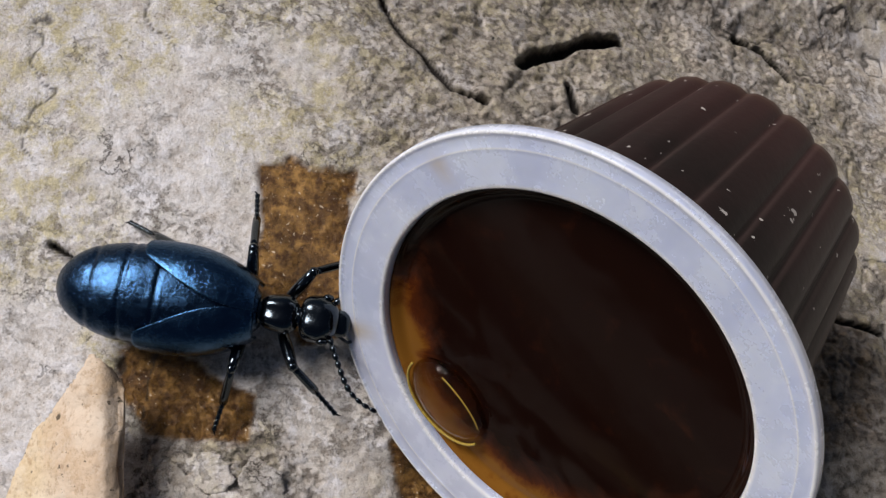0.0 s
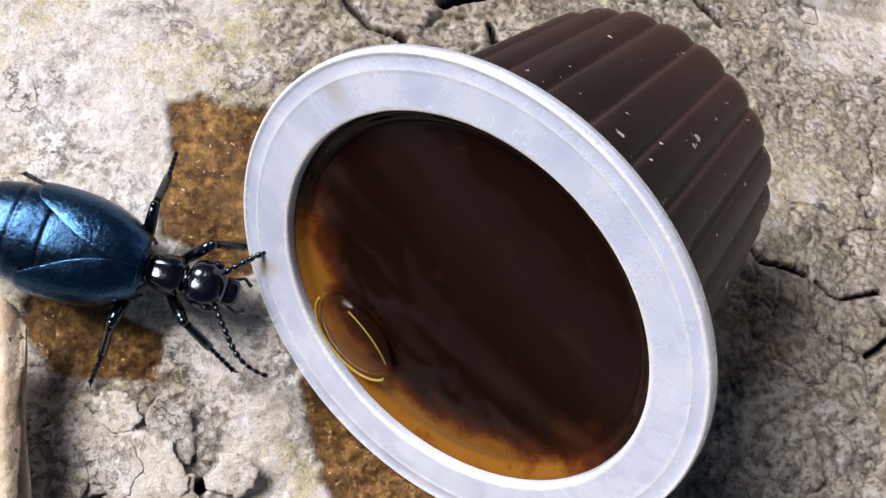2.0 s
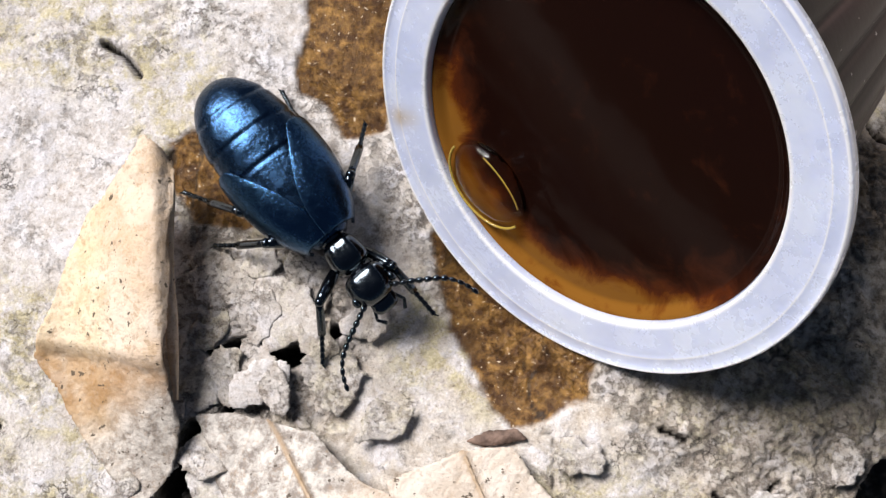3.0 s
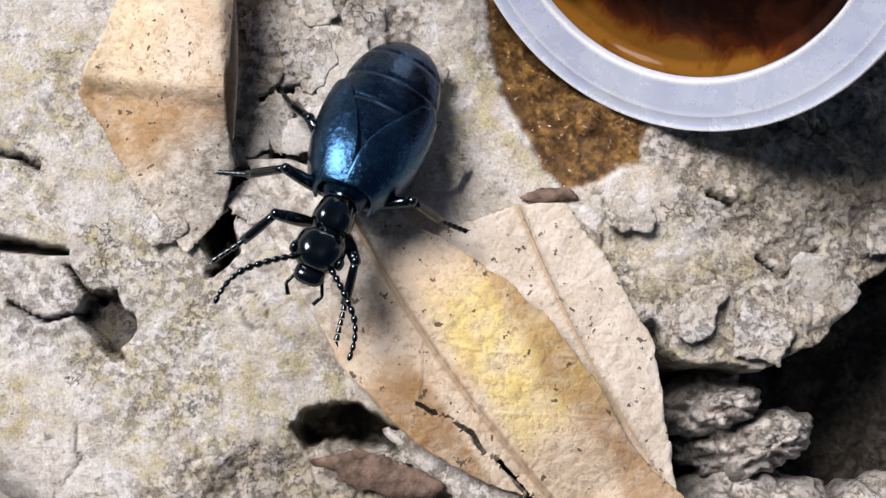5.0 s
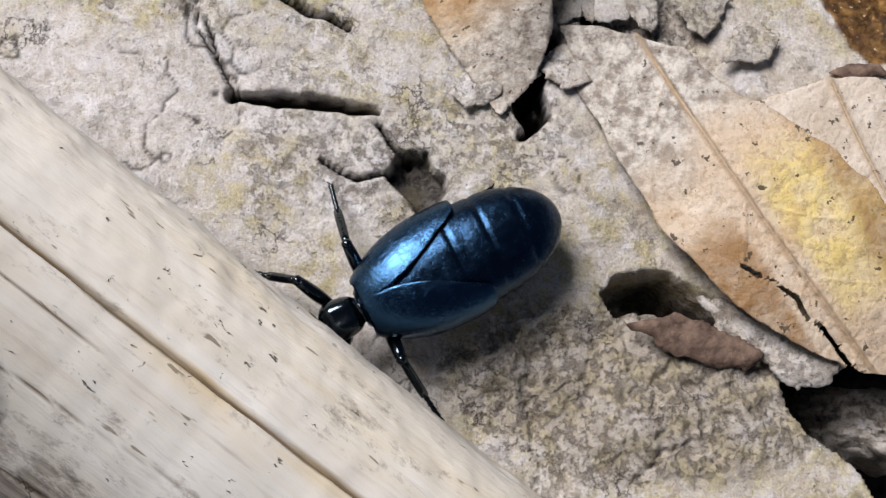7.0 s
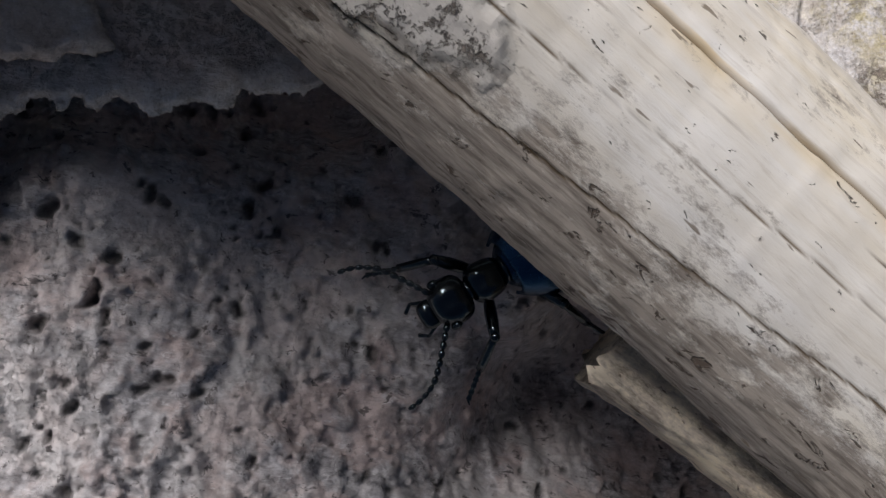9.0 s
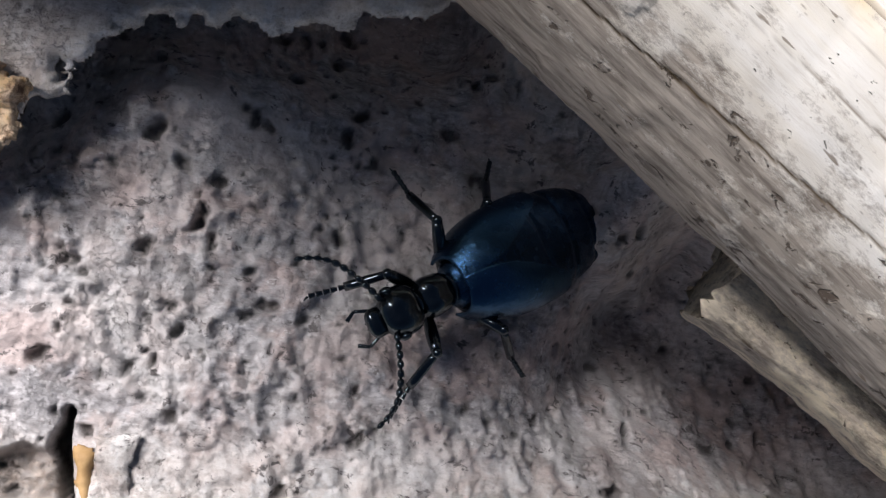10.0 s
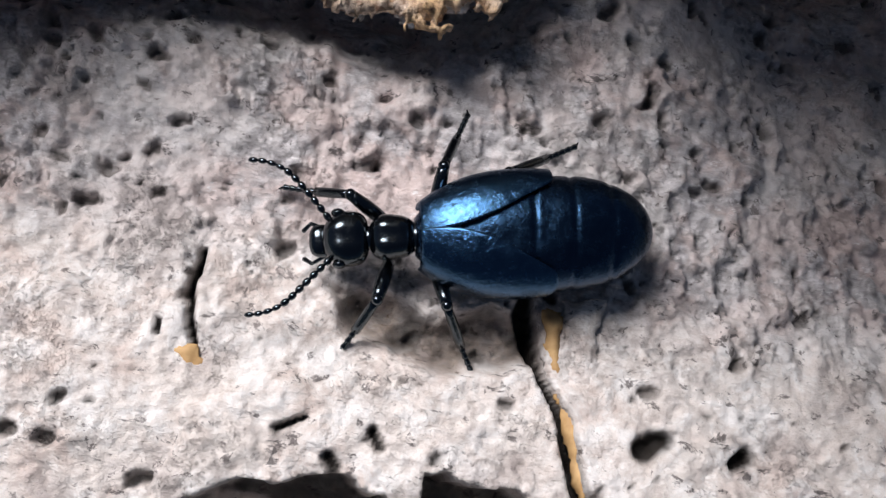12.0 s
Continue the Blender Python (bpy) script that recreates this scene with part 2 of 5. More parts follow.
def plastic_material():
    m = Mat("milky_plastic", 0.22, spec=0.5)
    c = m.mix(m.ramp(m.noise(0.006, 3), (0.4, 0.0), (0.6, 1.0)), (0.62, 0.68, 0.86), (0.74, 0.80, 0.96))
    c = m.mix(m.attr("lip"), c, (0.93, 0.94, 0.96))
    c = m.mix(m.attr("smudge"), c, (0.52, 0.40, 0.24))
    m.colour(c)
    m.rough(m.ramp(m.noise(0.003, 5, 0.7), (0.4, 0.18), (0.6, 0.34)))
    m.b.inputs["Transmission Weight"].default_value = 0.25
    m.b.inputs["IOR"].default_value = 1.35
    m.b.inputs["Subsurface Weight"].default_value = 0.4
    m.b.inputs["Subsurface Radius"].default_value = (0.002, 0.002, 0.0022)
    m.bump(m.noise(0.004, 3), 0.00018, 0.5)
    m.bump(m.noise(0.0006, 4, 0.7, co=m.stretch((0.25, 1, 1), 0.6)), 0.00003, 0.5)
    return m.m


def jelly_cup_material():
    m = Mat("cup_wall", 0.36, spec=0.08)
    c = m.mix(m.ramp(m.noise(0.006, 3), (0.4, 0.0), (0.6, 1.0)), (0.007, 0.0035, 0.0035), (0.013, 0.006, 0.006))
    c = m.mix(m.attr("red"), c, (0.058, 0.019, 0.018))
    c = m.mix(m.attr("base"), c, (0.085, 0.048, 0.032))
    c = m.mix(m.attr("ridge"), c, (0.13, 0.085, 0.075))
    c = m.mix(m.ramp(m.noise(0.0011, 3, 0.5), (0.69, 0.0), (0.71, 0.8)), c, (0.5, 0.46, 0.43))
    m.colour(c)
    m.bump(m.noise(0.0008, 3), 0.00003, 0.5)
    return m.m


def jelly_material():
    m = Mat("brown_jelly", 0.08, spec=0.07)
    cloud = m.noise(0.0036, 6, 0.66, warp=0.5)
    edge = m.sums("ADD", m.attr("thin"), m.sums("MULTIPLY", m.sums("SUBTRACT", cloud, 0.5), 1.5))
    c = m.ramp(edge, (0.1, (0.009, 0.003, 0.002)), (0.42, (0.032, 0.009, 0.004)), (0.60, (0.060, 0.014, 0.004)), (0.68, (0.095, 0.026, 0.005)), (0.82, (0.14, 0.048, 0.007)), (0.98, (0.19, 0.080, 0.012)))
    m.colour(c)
    m.bump(m.noise(0.008, 2), 0.0002, 0.4)
    return m.m


def bubble_material():
    m = Mat("amber_gel", 0.02)
    m.colour((0.95, 0.82, 0.5))
    m.b.inputs["Transmission Weight"].default_value = 1.0
    m.b.inputs["IOR"].default_value = 1.33
    return m.m


BARK, WOOD, LEAF = bark_material(), wood_material(), leaf_material()
PLASTIC, WALL, JELLY = plastic_material(), jelly_cup_material(), jelly_material()
SHELL = chitin_material("blue_black_shell", (0.0006, 0.001, 0.0025), (0.20, 0.52, 1.0), 1.0, 0.22, 1.80, 1.0)
BLACK = chitin_material("black_chitin", (0.0010, 0.0012, 0.002), (0.72, 0.88, 1.0), 0.7, 0.13, 1.62, 0.25)
AMBER, AMBER_RING = bubble_material(), Mat("bubble_glint", 0.05).colour((0.36, 0.25, 0.045)).m
AMBER_BIT = Mat("ochre_wood", 0.7)
AMBER_BIT.colour(AMBER_BIT.mix(AMBER_BIT.noise(0.0008, 4), (0.30, 0.16, 0.06), (0.62, 0.42, 0.20)))
AMBER_BIT = AMBER_BIT.m
TAN_BARK = Mat("tan_bark", 0.85, spec=0.2)
TAN_BARK.colour(TAN_BARK.mix(TAN_BARK.ramp(TAN_BARK.noise(0.0011, 7, 0.8), (0.38, 0.0), (0.56, 1.0)), (0.26, 0.15, 0.10), TAN_BARK.mix(TAN_BARK.ramp(TAN_BARK.noise(0.004, 4), (0.42, 0.0), (0.60, 1.0)), (0.86, 0.72, 0.60), (0.86, 0.60, 0.34))))
TAN_BARK.bump(TAN_BARK.noise(0.0008, 6, 0.7), 0.0005, 0.9)
TAN_BARK.bump(TAN_BARK.noise(0.0024, 6, 0.75), 0.0008, 0.8)
TAN_BARK = TAN_BARK.m
FLAKE = Mat("brown_bark_flake", 0.8)
FLAKE.colour(FLAKE.mix(FLAKE.ramp(FLAKE.noise(0.0012, 5), (0.35, 0.0), (0.65, 1.0)), (0.07, 0.042, 0.03), (0.24, 0.16, 0.12)))
FLAKE.bump(FLAKE.noise(0.0008, 5), 0.0003, 0.8)
FLAKE = FLAKE.m


# ---- building helpers ----
def lattice(seed, n=256):
    return np.random.default_rng(seed).random((n, n))


def vnoise(x, y, size, seed):
    """Smooth noise of that cell size, 0 to 1."""
    g = lattice(seed)
    u, v = x / size + 97.3 + seed, y / size + 41.7
    i, j = np.floor(u).astype(int), np.floor(v).astype(int)
    a, b = u - i, v - j
    a, b = a * a * (3 - 2 * a), b * b * (3 - 2 * b)
    i, j, k, l = i % 256, j % 256, (i + 1) % 256, (j + 1) % 256
    return (g[i, j] * (1 - a) + g[k, j] * a) * (1 - b) + (g[i, l] * (1 - a) + g[k, l] * a) * b


def fbm(x, y, size, seed, octaves=4, gain=0.55):
    out, amp, total = 0.0, 1.0, 0.0
    for k in range(octaves):
        c, s = math.cos(0.7 * k), math.sin(0.7 * k)
        out = out + amp * vnoise(c * x - s * y, s * x + c * y, size / 2**k, seed + k)
        total, amp = total + amp, amp * gain
    return out / total


def step(a, b, v):
    t = np.clip((v - a) / (b - a), 0, 1)
    return t * t * (3 - 2 * t)


def inside(x, y, corners):
    """Distance to the edge of a polygon, positive inside."""
    p = np.array(corners, float)
    q = np.roll(p, -1, 0)
    near, odd = np.full(np.shape(x), 1e9), np.zeros(np.shape(x), bool)
    for (ax, ay), (bx, by) in zip(p, q):
        ex, ey = bx - ax, by - ay
        t = np.clip(((x - ax) * ex + (y - ay) * ey) / (ex * ex + ey * ey + 1e-12), 0, 1)
        near = np.minimum(near, np.hypot(x - ax - t * ex, y - ay - t * ey))
        cut = (ay > y) != (by > y)
        odd ^= cut & (x < ex * (y - ay) / (ey if abs(ey) > 1e-9 else 1e-9) + ax)
    return np.where(odd, near, -near)


def along(x, y, line):
    """Distance to a broken line."""
    near = np.full(np.shape(x), 1e9)
    for (ax, ay), (bx, by) in zip(line, line[1:]):
        ex, ey = bx - ax, by - ay
        t = np.clip(((x - ax) * ex + (y - ay) * ey) / (ex * ex + ey * ey), 0, 1)
        near = np.minimum(near, np.hypot(x - ax - t * ex, y - ay - t * ey))
    return near


def mesh_object(name, verts, faces, material, parent=None, smooth=True, unit=U):
    me = bpy.data.meshes.new(name)
    v = np.asarray(verts, float) * unit
    me.from_pydata(v.tolist(), [], faces if isinstance(faces, list) else np.asarray(faces).tolist())
    me.materials.append(material)
    if smooth:
        me.shade_smooth()
    ob = new(name, me)
    if parent:
        ob.parent = parent
    return ob


def paint(ob, name, values):
    a = ob.data.attributes.new(name, "FLOAT", "POINT")
    a.data.foreach_set("value", np.asarray(values, np.float32).ravel())


def grid_faces(nu, nv, wrap=False):
    """Quads of a grid of nu rows of nv points; wrap: the rows close."""
    i, j = np.meshgrid(np.arange(nu - 1), np.arange(nv if wrap else nv - 1), indexing="ij")
    k = (j + 1) % nv
    return np.stack([i * nv + j, i * nv + k, (i + 1) * nv + k, (i + 1) * nv + j], -1).reshape(-1, 4)


def part(name, bm, material, parent, label=""):
    """A bmesh as one mesh object under a thing or a part; sizes in units."""
    me = bpy.data.meshes.new(name)
    bmesh.ops.scale(bm, vec=(U, U, U), verts=bm.verts)
    bmesh.ops.recalc_face_normals(bm, faces=bm.faces)
    bm.to_mesh(me)
    bm.free()
    me.materials.append(material)
    me.shade_smooth()
    ob = new(name, me)
    ob.parent = parent
    return tagged(ob, label)


def ball(bm, size, at, turn=None, seg=24, rings=16, shape=None):
    out = bmesh.ops.create_uvsphere(bm, u_segments=seg, v_segments=rings, radius=1.0)["verts"]
    for p in out:
        c = p.co.copy()
        if shape:
            c = shape(c)
        c = Vector((c.x * size[0], c.y * size[1], c.z * size[2]))
        p.co = (turn @ c if turn else c) + Vector(at)
    return out


def rod(bm, a, b, ra, rb, seg=10, bulge=0.0):
    a, b = Vector(a), Vector(b)
    axis = (b - a).normalized()
    q = axis.to_track_quat("Z", "Y").to_matrix()
    rows = []
    for k in range(6):
        t = k / 5
        r = (ra + (rb - ra) * t) * (1 + bulge * math.sin(math.pi * t))
        rows.append([bm.verts.new(a + (b - a) * t + q @ Vector((r * math.cos(6.2832 * j / seg), r * math.sin(6.2832 * j / seg), 0))) for j in range(seg)])
    for p, q2 in zip(rows, rows[1:]):
        for j in range(seg):
            bm.faces.new((p[j], p[(j + 1) % seg], q2[(j + 1) % seg], q2[j]))
    bm.faces.new(rows[0][::-1])
    bm.faces.new(rows[-1])


# ---- the ground ----
HOLLOW = [(0.71, -2.5), (0.82, -2.81), (1.12, -2.84), (1.55, -2.89), (1.96, -2.59), (2.31, -2.19), (2.81, -1.71), (6, -1.2), (6, -7), (1, -6), (-0.1, -4.6), (-0.5, -4.25), (-0.65, -4.0), (-0.3, -3.5)]
LOW = [(-14, -4.2), (-10.3, -4.4), (-9, -4.0), (-7.5, -3.6), (-6, -3.2), (-4.6, -3.5), (-3.2, -4.6), (-2.4, -6.0), (-2, -7), (-2, -14), (-16, -14)]
# high rim at the edge of view, added to shade the low wood
SHADE_LEDGE = [(-16, -7.0), (-13.5, -6.15), (-12.2, -5.75), (-11.0, -4.9), (-9.9, -4.15), (-9.1, -3.5), (-9.1, -2.6), (-16, -3)]
PLATE = [(-13, -6.1), (-11.2, -5.9), (-10.5, -5.93), (-10.27, -6.0), (-9.89, -5.99), (-9.5, -5.82), (-9.16, -5.44), (-8.91, -5.07), (-8.63, -4.95), (-7.54, -4.78), (-6.74, -4.61), (-6.3, -4.45), (-5.8, -4.0), (-6.6, -2.9), (-13, -2.8)]
SHADE_BANK = [(-10.6, -4.5), (-9.7, -3.7), (-8.6, -2.75), (-9.2, -1.0), (-12.3, -2.6)]  # unseen tall bank, added to shade the low wood
CRACKS = [  # line, width, depth
    ([(-0.79, 3.77), (-0.58, 3.39), (-0.36, 3.16), (-0.17, 2.93), (0.12, 2.81)], 0.028, 0.12),
    ([(0.45, 3.31), (0.77, 3.48), (1.06, 3.67), (1.38, 3.75)], 0.075, 0.25),
    ([(0.86, 3.11), (0.92, 2.88)], 0.04, 0.15),
    ([(3.12, 1.27), (3.26, 1.04), (3.65, 0.93)], 0.03, 0.15),
    ([(3.75, 0.86), (3.98, 0.71), (4.39, 0.81)], 0.022, 0.12),
    ([(-3.3, 1.48), (-3.09, 1.36), (-2.97, 1.22)], 0.025, 0.12),
    ([(-4.75, -2.18), (-4.32, -2.17), (-3.95, -2.17), (-3.68, -2.2)], 0.05, 0.25),
    ([(-3.67, -2.32), (-3.51, -2.51), (-3.43, -2.57)], 0.02, 0.12),
    ([(-4.06, -2.61), (-3.79, -2.71), (-3.54, -2.68)], 0.02, 0.12),
    ([(-4.47, -1.39), (-4.22, -1.5), (-3.96, -1.57)], 0.03, 0.15),
    ([(-5.0, -1.6), (-4.85, -1.95), (-4.7, -2.2)], 0.015, 0.08),
    ([(-2.47, -1.6), (-2.45, -1.75), (-2.55, -2.0)], 0.05, 0.3),
    ([(-2.2, -1.02), (-1.95, -0.95), (-1.8, -0.9)], 0.04, 0.2),
    ([(-8.85, -7.5), (-8.9, -7.75), (-8.75, -8.09), (-8.55, -8.45), (-8.4, -8.9)], 0.055, 0.3),
    ([(-11.03, -7.65), (-11.05, -7.98), (-10.96, -8.3)], 0.028, 0.2),
    ([(1.1, -1.55), (1.3, -1.6)], 0.02, 0.1),
    ([(1.5, -2.0), (1.7, -2.15), (2.0, -1.9)], 0.02, 0.1),
    ([(2.73, 4.1), (3.04, 4.0), (3.3, 3.7)], 0.05, 0.2),
    ([(-2.5, -1.95), (-2.44, -2.12), (-2.6, -2.3)], 0.035, 0.25),
    ([(-5.1, -1.2), (-5.05, -1.7), (-4.85, -1.95)], 0.012, 0.08),
    ([(-2.3, -0.95), (-2.0, -1.03), (-1.7, -0.98), (-1.5, -0.85)], 0.04, 0.2),
    ([(4.1, 0.2), (4.35, 0.35), (4.6, 0.3)], 0.03, 0.15),
    ([(-2.2, -1.03), (-2.08, -0.95), (-1.92, -0.92)], 0.075, 0.3),
    ([(-1.72, -1.03), (-1.55, -0.93), (-1.36, -0.82)], 0.09, 0.3),
    ([(-2.14, -1.18), (-2.17, -1.42)], 0.045, 0.25),
    ([(-2.43, -1.55), (-2.5, -1.8), (-2.64, -1.98), (-2.53, -2.17)], 0.075, 0.3),
    ([(-10.36, -8.72), (-10.2, -8.64)], 0.03, 0.12),
    ([(-9.76, -8.66), (-9.7, -8.73)], 0.04, 0.15),
    ([(-10.02, -8.84), (-9.96, -8.92)], 0.035, 0.12),
    ([(-11.22, -8.17), (-11.2, -8.25)], 0.03, 0.12),
    ([(-8.0, -8.52), (-7.88, -8.46)], 0.085, 0.2),
    ([(-7.42, -8.52), (-7.34, -8.48)], 0.075, 0.2),
]
HOLE = [(-3.60, -2.66), (-3.46, -2.50), (-3.28, -2.56), (-3.14, -2.74), (-3.22, -2.96), (-3.42, -2.92), (-3.54, -2.80)]
BURROWS = [
    [(-10.95, -9.3), (-10.55, -9.04), (-10.2, -9.0), (-9.92, -8.98), (-9.62, -9.07), (-9.5, -9.7), (-11, -9.8)],
    [(-9.4, -8.86), (-9.04, -8.88), (-8.7, -8.92), (-8.7, -9.5), (-9.4, -9.5)],
    [(-1.98, -3.38), (-1.75, -3.26), (-1.5, -3.24), (-1.15, -3.40), (-0.7, -3.66), (-0.9, -3.78), (-1.25, -3.58), (-1.6, -3.56), (-1.88, -3.52)],  # the gap under the torn leaf
]
RUST = [
    [(-1.72, 2.15), (-1.46, 2.2), (-0.95, 2.08), (-0.9, 1.5), (-0.95, 0.75), (-1.3, 0.7), (-1.5, 0.95), (-1.74, 1.05)],
    [(-2.70, 0.66), (-2.43, 0.76), (-2.1, 0.52), (-1.62, 0.32), (-1.68, -0.06), (-2.1, -0.02), (-2.5, 0.02), (-2.66, 0.3)],
    [(-0.62, -0.05), (-0.2, -0.3), (0.25, -0.62), (0.62, -1.02), (0.55, -1.28), (0.25, -1.48), (0.0, -1.52), (-0.25, -1.2), (-0.5, -0.8)],
]
SHELF = [(-5.85, -5.4), (-5.8, -5.8), (-5.5, -6.08), (-5.2, -6.25), (-4.6, -6.28), (-4.3, -5.7), (-4.4, -5.2), (-5.1, -5.0)]  # white torn wood by the stick, whitened further for its sunlight
SMEAR = [(-10.19, -7.76), (-9.81, -7.76), (-9.53, -7.85), (-9.07, -7.76), (-8.79, -7.85), (-8.79, -8.04), (-9.44, -8.22), (-9.63, -8.13), (-10.0, -8.04)]  # dirty hollow beside the long crack, its shade painted in too
SKIN = [(-10.93, -8.69), (-10.56, -8.41), (-10.0, -8.22), (-9.53, -8.13), (-9.44, -8.22), (-8.79, -8.13), (-8.6, -8.41), (-8.5, -8.69), (-8.32, -9.25), (-11.12, -9.63)]  # smooth pale skin below it
CUP_LIGHT = [(2.2, 1.3), (3.0, 1.3), (3.4, 1.0), (3.5, 0.55), (3.3, 0.1), (2.7, -0.1), (2.2, -0.2), (1.9, 0.4)]  # red light and shade beside the cup, painted on the bark
PITS = np.random.default_rng(5)
PITS = np.stack([PITS.uniform(-13, -3, 900), PITS.uniform(-9.2, -4.3, 900), 0.018 + 0.07 * PITS.random(900) ** 3, PITS.uniform(0, 3.1, 900)], 1)
PITS = PITS[(PITS[:, 1] > -7.6) | (PITS[:, 3] < 0.9)]


def ground_level(x, y):
    """The large shape of the ground."""
    d = np.maximum(0, (x + 0.12 + y + 0.96) * 0.7071)
    z = np.where(d < 4, -0.1 * d * d, -1.6 - 0.8 * (d - 4))
    low = step(-0.15, 0.35, inside(x, y, LOW))
    z = z + low * (-0.27 + 0.30 * step(-7.1, -9.0, y))
    z = z - 0.55 * step(-0.4, 0.25, inside(x, y, PLATE)) * step(-6.0, -6.6, x)
    z = z - 0.15 * np.exp(-((x + 4.1) ** 2 + (y + 4.4) ** 2) / 0.7)
    # the wood falls away under the stick
    z = z - 0.9 * low * step(-4.2, -1.0, 0.556 * x + 0.831 * y + 6.507) * step(-8.6, -7.0, x) * step(-4.4, -5.8, x)
    # and drops steeply along the broken piece
    off, run = -0.515 * (x + 4.5) - 0.857 * (y + 6.45), 0.857 * (x + 4.5) - 0.515 * (y + 6.45)
    z = z - 2.1 * step(1.7, -0.1, off) * step(-1.3, -0.5, off) * step(-1.1, -0.2, run)
    z = z - 0.70 * np.exp(-((x - 1.55) ** 2 + (y - 1.45) ** 2) / 0.9) - 0.34 * np.exp(-((x + 0.15) ** 2 + (y + 0.35) ** 2) / 0.5)
    return z


def ground_shape(x, y):
    z = ground_level(x, y)
    low = step(-0.15, 0.35, inside(x, y, LOW))
    wob = fbm(x, y, 0.7, 3, 5) - 0.5
    raw = step(0.30, 0.54, fbm(x, y, 1.3, 81, 4)) * step(-1.2, 0.8, x + 0.25 * y) * (1 - low)
    raw = np.maximum(raw, step(0.25, -0.25, np.hypot((x + 1.9) / 0.75, (y + 0.75) / 0.95) - 1))
    # brownish bark below the leaf, darkened further as painted leaf shade
    raw = np.maximum(raw, step(0.3, -0.3, np.hypot((x + 1.7) / 1.2, (y + 4.1) / 0.6) - 1))
    z = z + 0.16 * (fbm(x, y, 2.4, 11, 3) - 0.5) + (0.05 + 0.05 * low + 0.05 * raw) * wob
    ridge = np.abs(fbm(x, y, 0.9, 21, 4) - 0.5)
    hair = step(0.010, 0.003, ridge) * step(0.50, 0.60, fbm(x, y, 0.8, 27, 3)) * (1 - low)
    z = z - (0.010 + 0.028 * raw) * step(0.03, 0.0, ridge) * (1 - low)
    flake = fbm(x, y, 0.5, 33, 5, 0.6) * 9
    z = z + (0.006 + 0.028 * raw) * (np.floor(flake) + step(0.0, 0.12, flake - np.floor(flake)) - 4.5)
    z = z + (0.02 + 0.085 * low + 0.03 * raw) * (fbm(x, y, 0.12, 31, 4, 0.65) - 0.5)
    # the bare wood below: short upright fibres and torn scales
    fibre = fbm(1.4 * x + 0.4 * y, 1.0 * y, 0.17, 37, 4, 0.6)
    calm = step(-7.4, -8.2, y)
    z = z + low * (1 - 0.85 * calm) * (0.11 * (fibre - 0.5) + 0.05 * step(0.50, 0.56, fibre) * step(0.45, 0.6, fbm(x, y, 0.5, 39, 3)))
    smear = step(-0.04, 0.10, inside(x, y, SMEAR) + 0.22 * (fbm(x, y, 0.3, 98, 4) - 0.5))
    skin = step(0.0, 0.025, inside(x, y, SKIN) + 0.14 * (fbm(x, y, 0.25, 99, 5, 0.6) - 0.5))
    z = z - 0.20 * smear + 0.06 * skin
    shelf = step(-0.05, 0.25, inside(x, y, SHELF) + 0.35 * (fbm(x, y, 0.4, 95, 4) - 0.5))
    z = z + 0.35 * shelf
    # both heights are added for the shade they cast
    z = z + 2.9 * step(0.0, 0.5, inside(x, y, SHADE_LEDGE) + 0.3 * (fbm(x, y, 1.2, 49, 4) - 0.5))
    z = z + 17 * step(0.0, 0.6, inside(x, y, SHADE_BANK) + 0.25 * (fbm(x, y, 1.2, 45, 4) - 0.5))
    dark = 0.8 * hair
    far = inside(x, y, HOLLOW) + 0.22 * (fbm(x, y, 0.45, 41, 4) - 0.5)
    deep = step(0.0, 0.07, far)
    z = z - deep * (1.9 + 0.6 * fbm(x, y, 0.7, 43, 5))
    # the hollow's shade is put into the colour
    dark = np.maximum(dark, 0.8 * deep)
    raw = np.maximum(raw, deep)
    jx, jy = x + 0.06 * (fbm(x, y, 0.3, 51, 3) - 0.5), y + 0.09 * (fbm(x, y, 0.25, 57, 3) - 0.5)
    for line, width, depth in CRACKS:
        k = along(jx, jy, line)
        w = width * (0.35 + 0.95 * vnoise(x, y, 0.2, 61))
        c = step(w * 1.2 + 0.010, w * 0.3, k)
        z = z - depth * c
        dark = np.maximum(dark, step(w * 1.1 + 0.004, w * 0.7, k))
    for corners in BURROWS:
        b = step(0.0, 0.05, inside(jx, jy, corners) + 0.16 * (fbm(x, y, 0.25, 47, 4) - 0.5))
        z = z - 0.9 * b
        # burrows and leaf gap get their shade painted in as well
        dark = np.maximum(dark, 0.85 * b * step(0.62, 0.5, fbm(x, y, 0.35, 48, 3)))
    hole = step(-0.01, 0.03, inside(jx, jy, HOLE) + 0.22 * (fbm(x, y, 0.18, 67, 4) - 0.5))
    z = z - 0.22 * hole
    # painted shade inside the hole
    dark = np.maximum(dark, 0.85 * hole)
    rust = np.zeros(np.shape(x))
    for corners in RUST:
        rust = np.maximum(rust, step(-0.02, 0.03, inside(jx, jy, corners) + 0.25 * (fbm(x, y, 0.4, 53, 5, 0.65) - 0.5)))
    z = z - 0.03 * rust
    # the cup's red light goes into the rust colour
    rust = np.maximum(rust, 0.6 * step(-0.2, 0.25, inside(jx, jy, CUP_LIGHT) + 0.5 * (fbm(x, y, 0.5, 55, 5, 0.65) - 0.5)))
    for px, py, r, turn in PITS:
        if not low.size:
            break
        if inside(np.array([px]), np.array([py]), LOW)[0] < 0.1:
            continue
        pick = (np.abs(x - px) < 3 * r) & (np.abs(y - py) < 3 * r)
        if pick.any():
            ax, ay = x[pick] - px, y[pick] - py
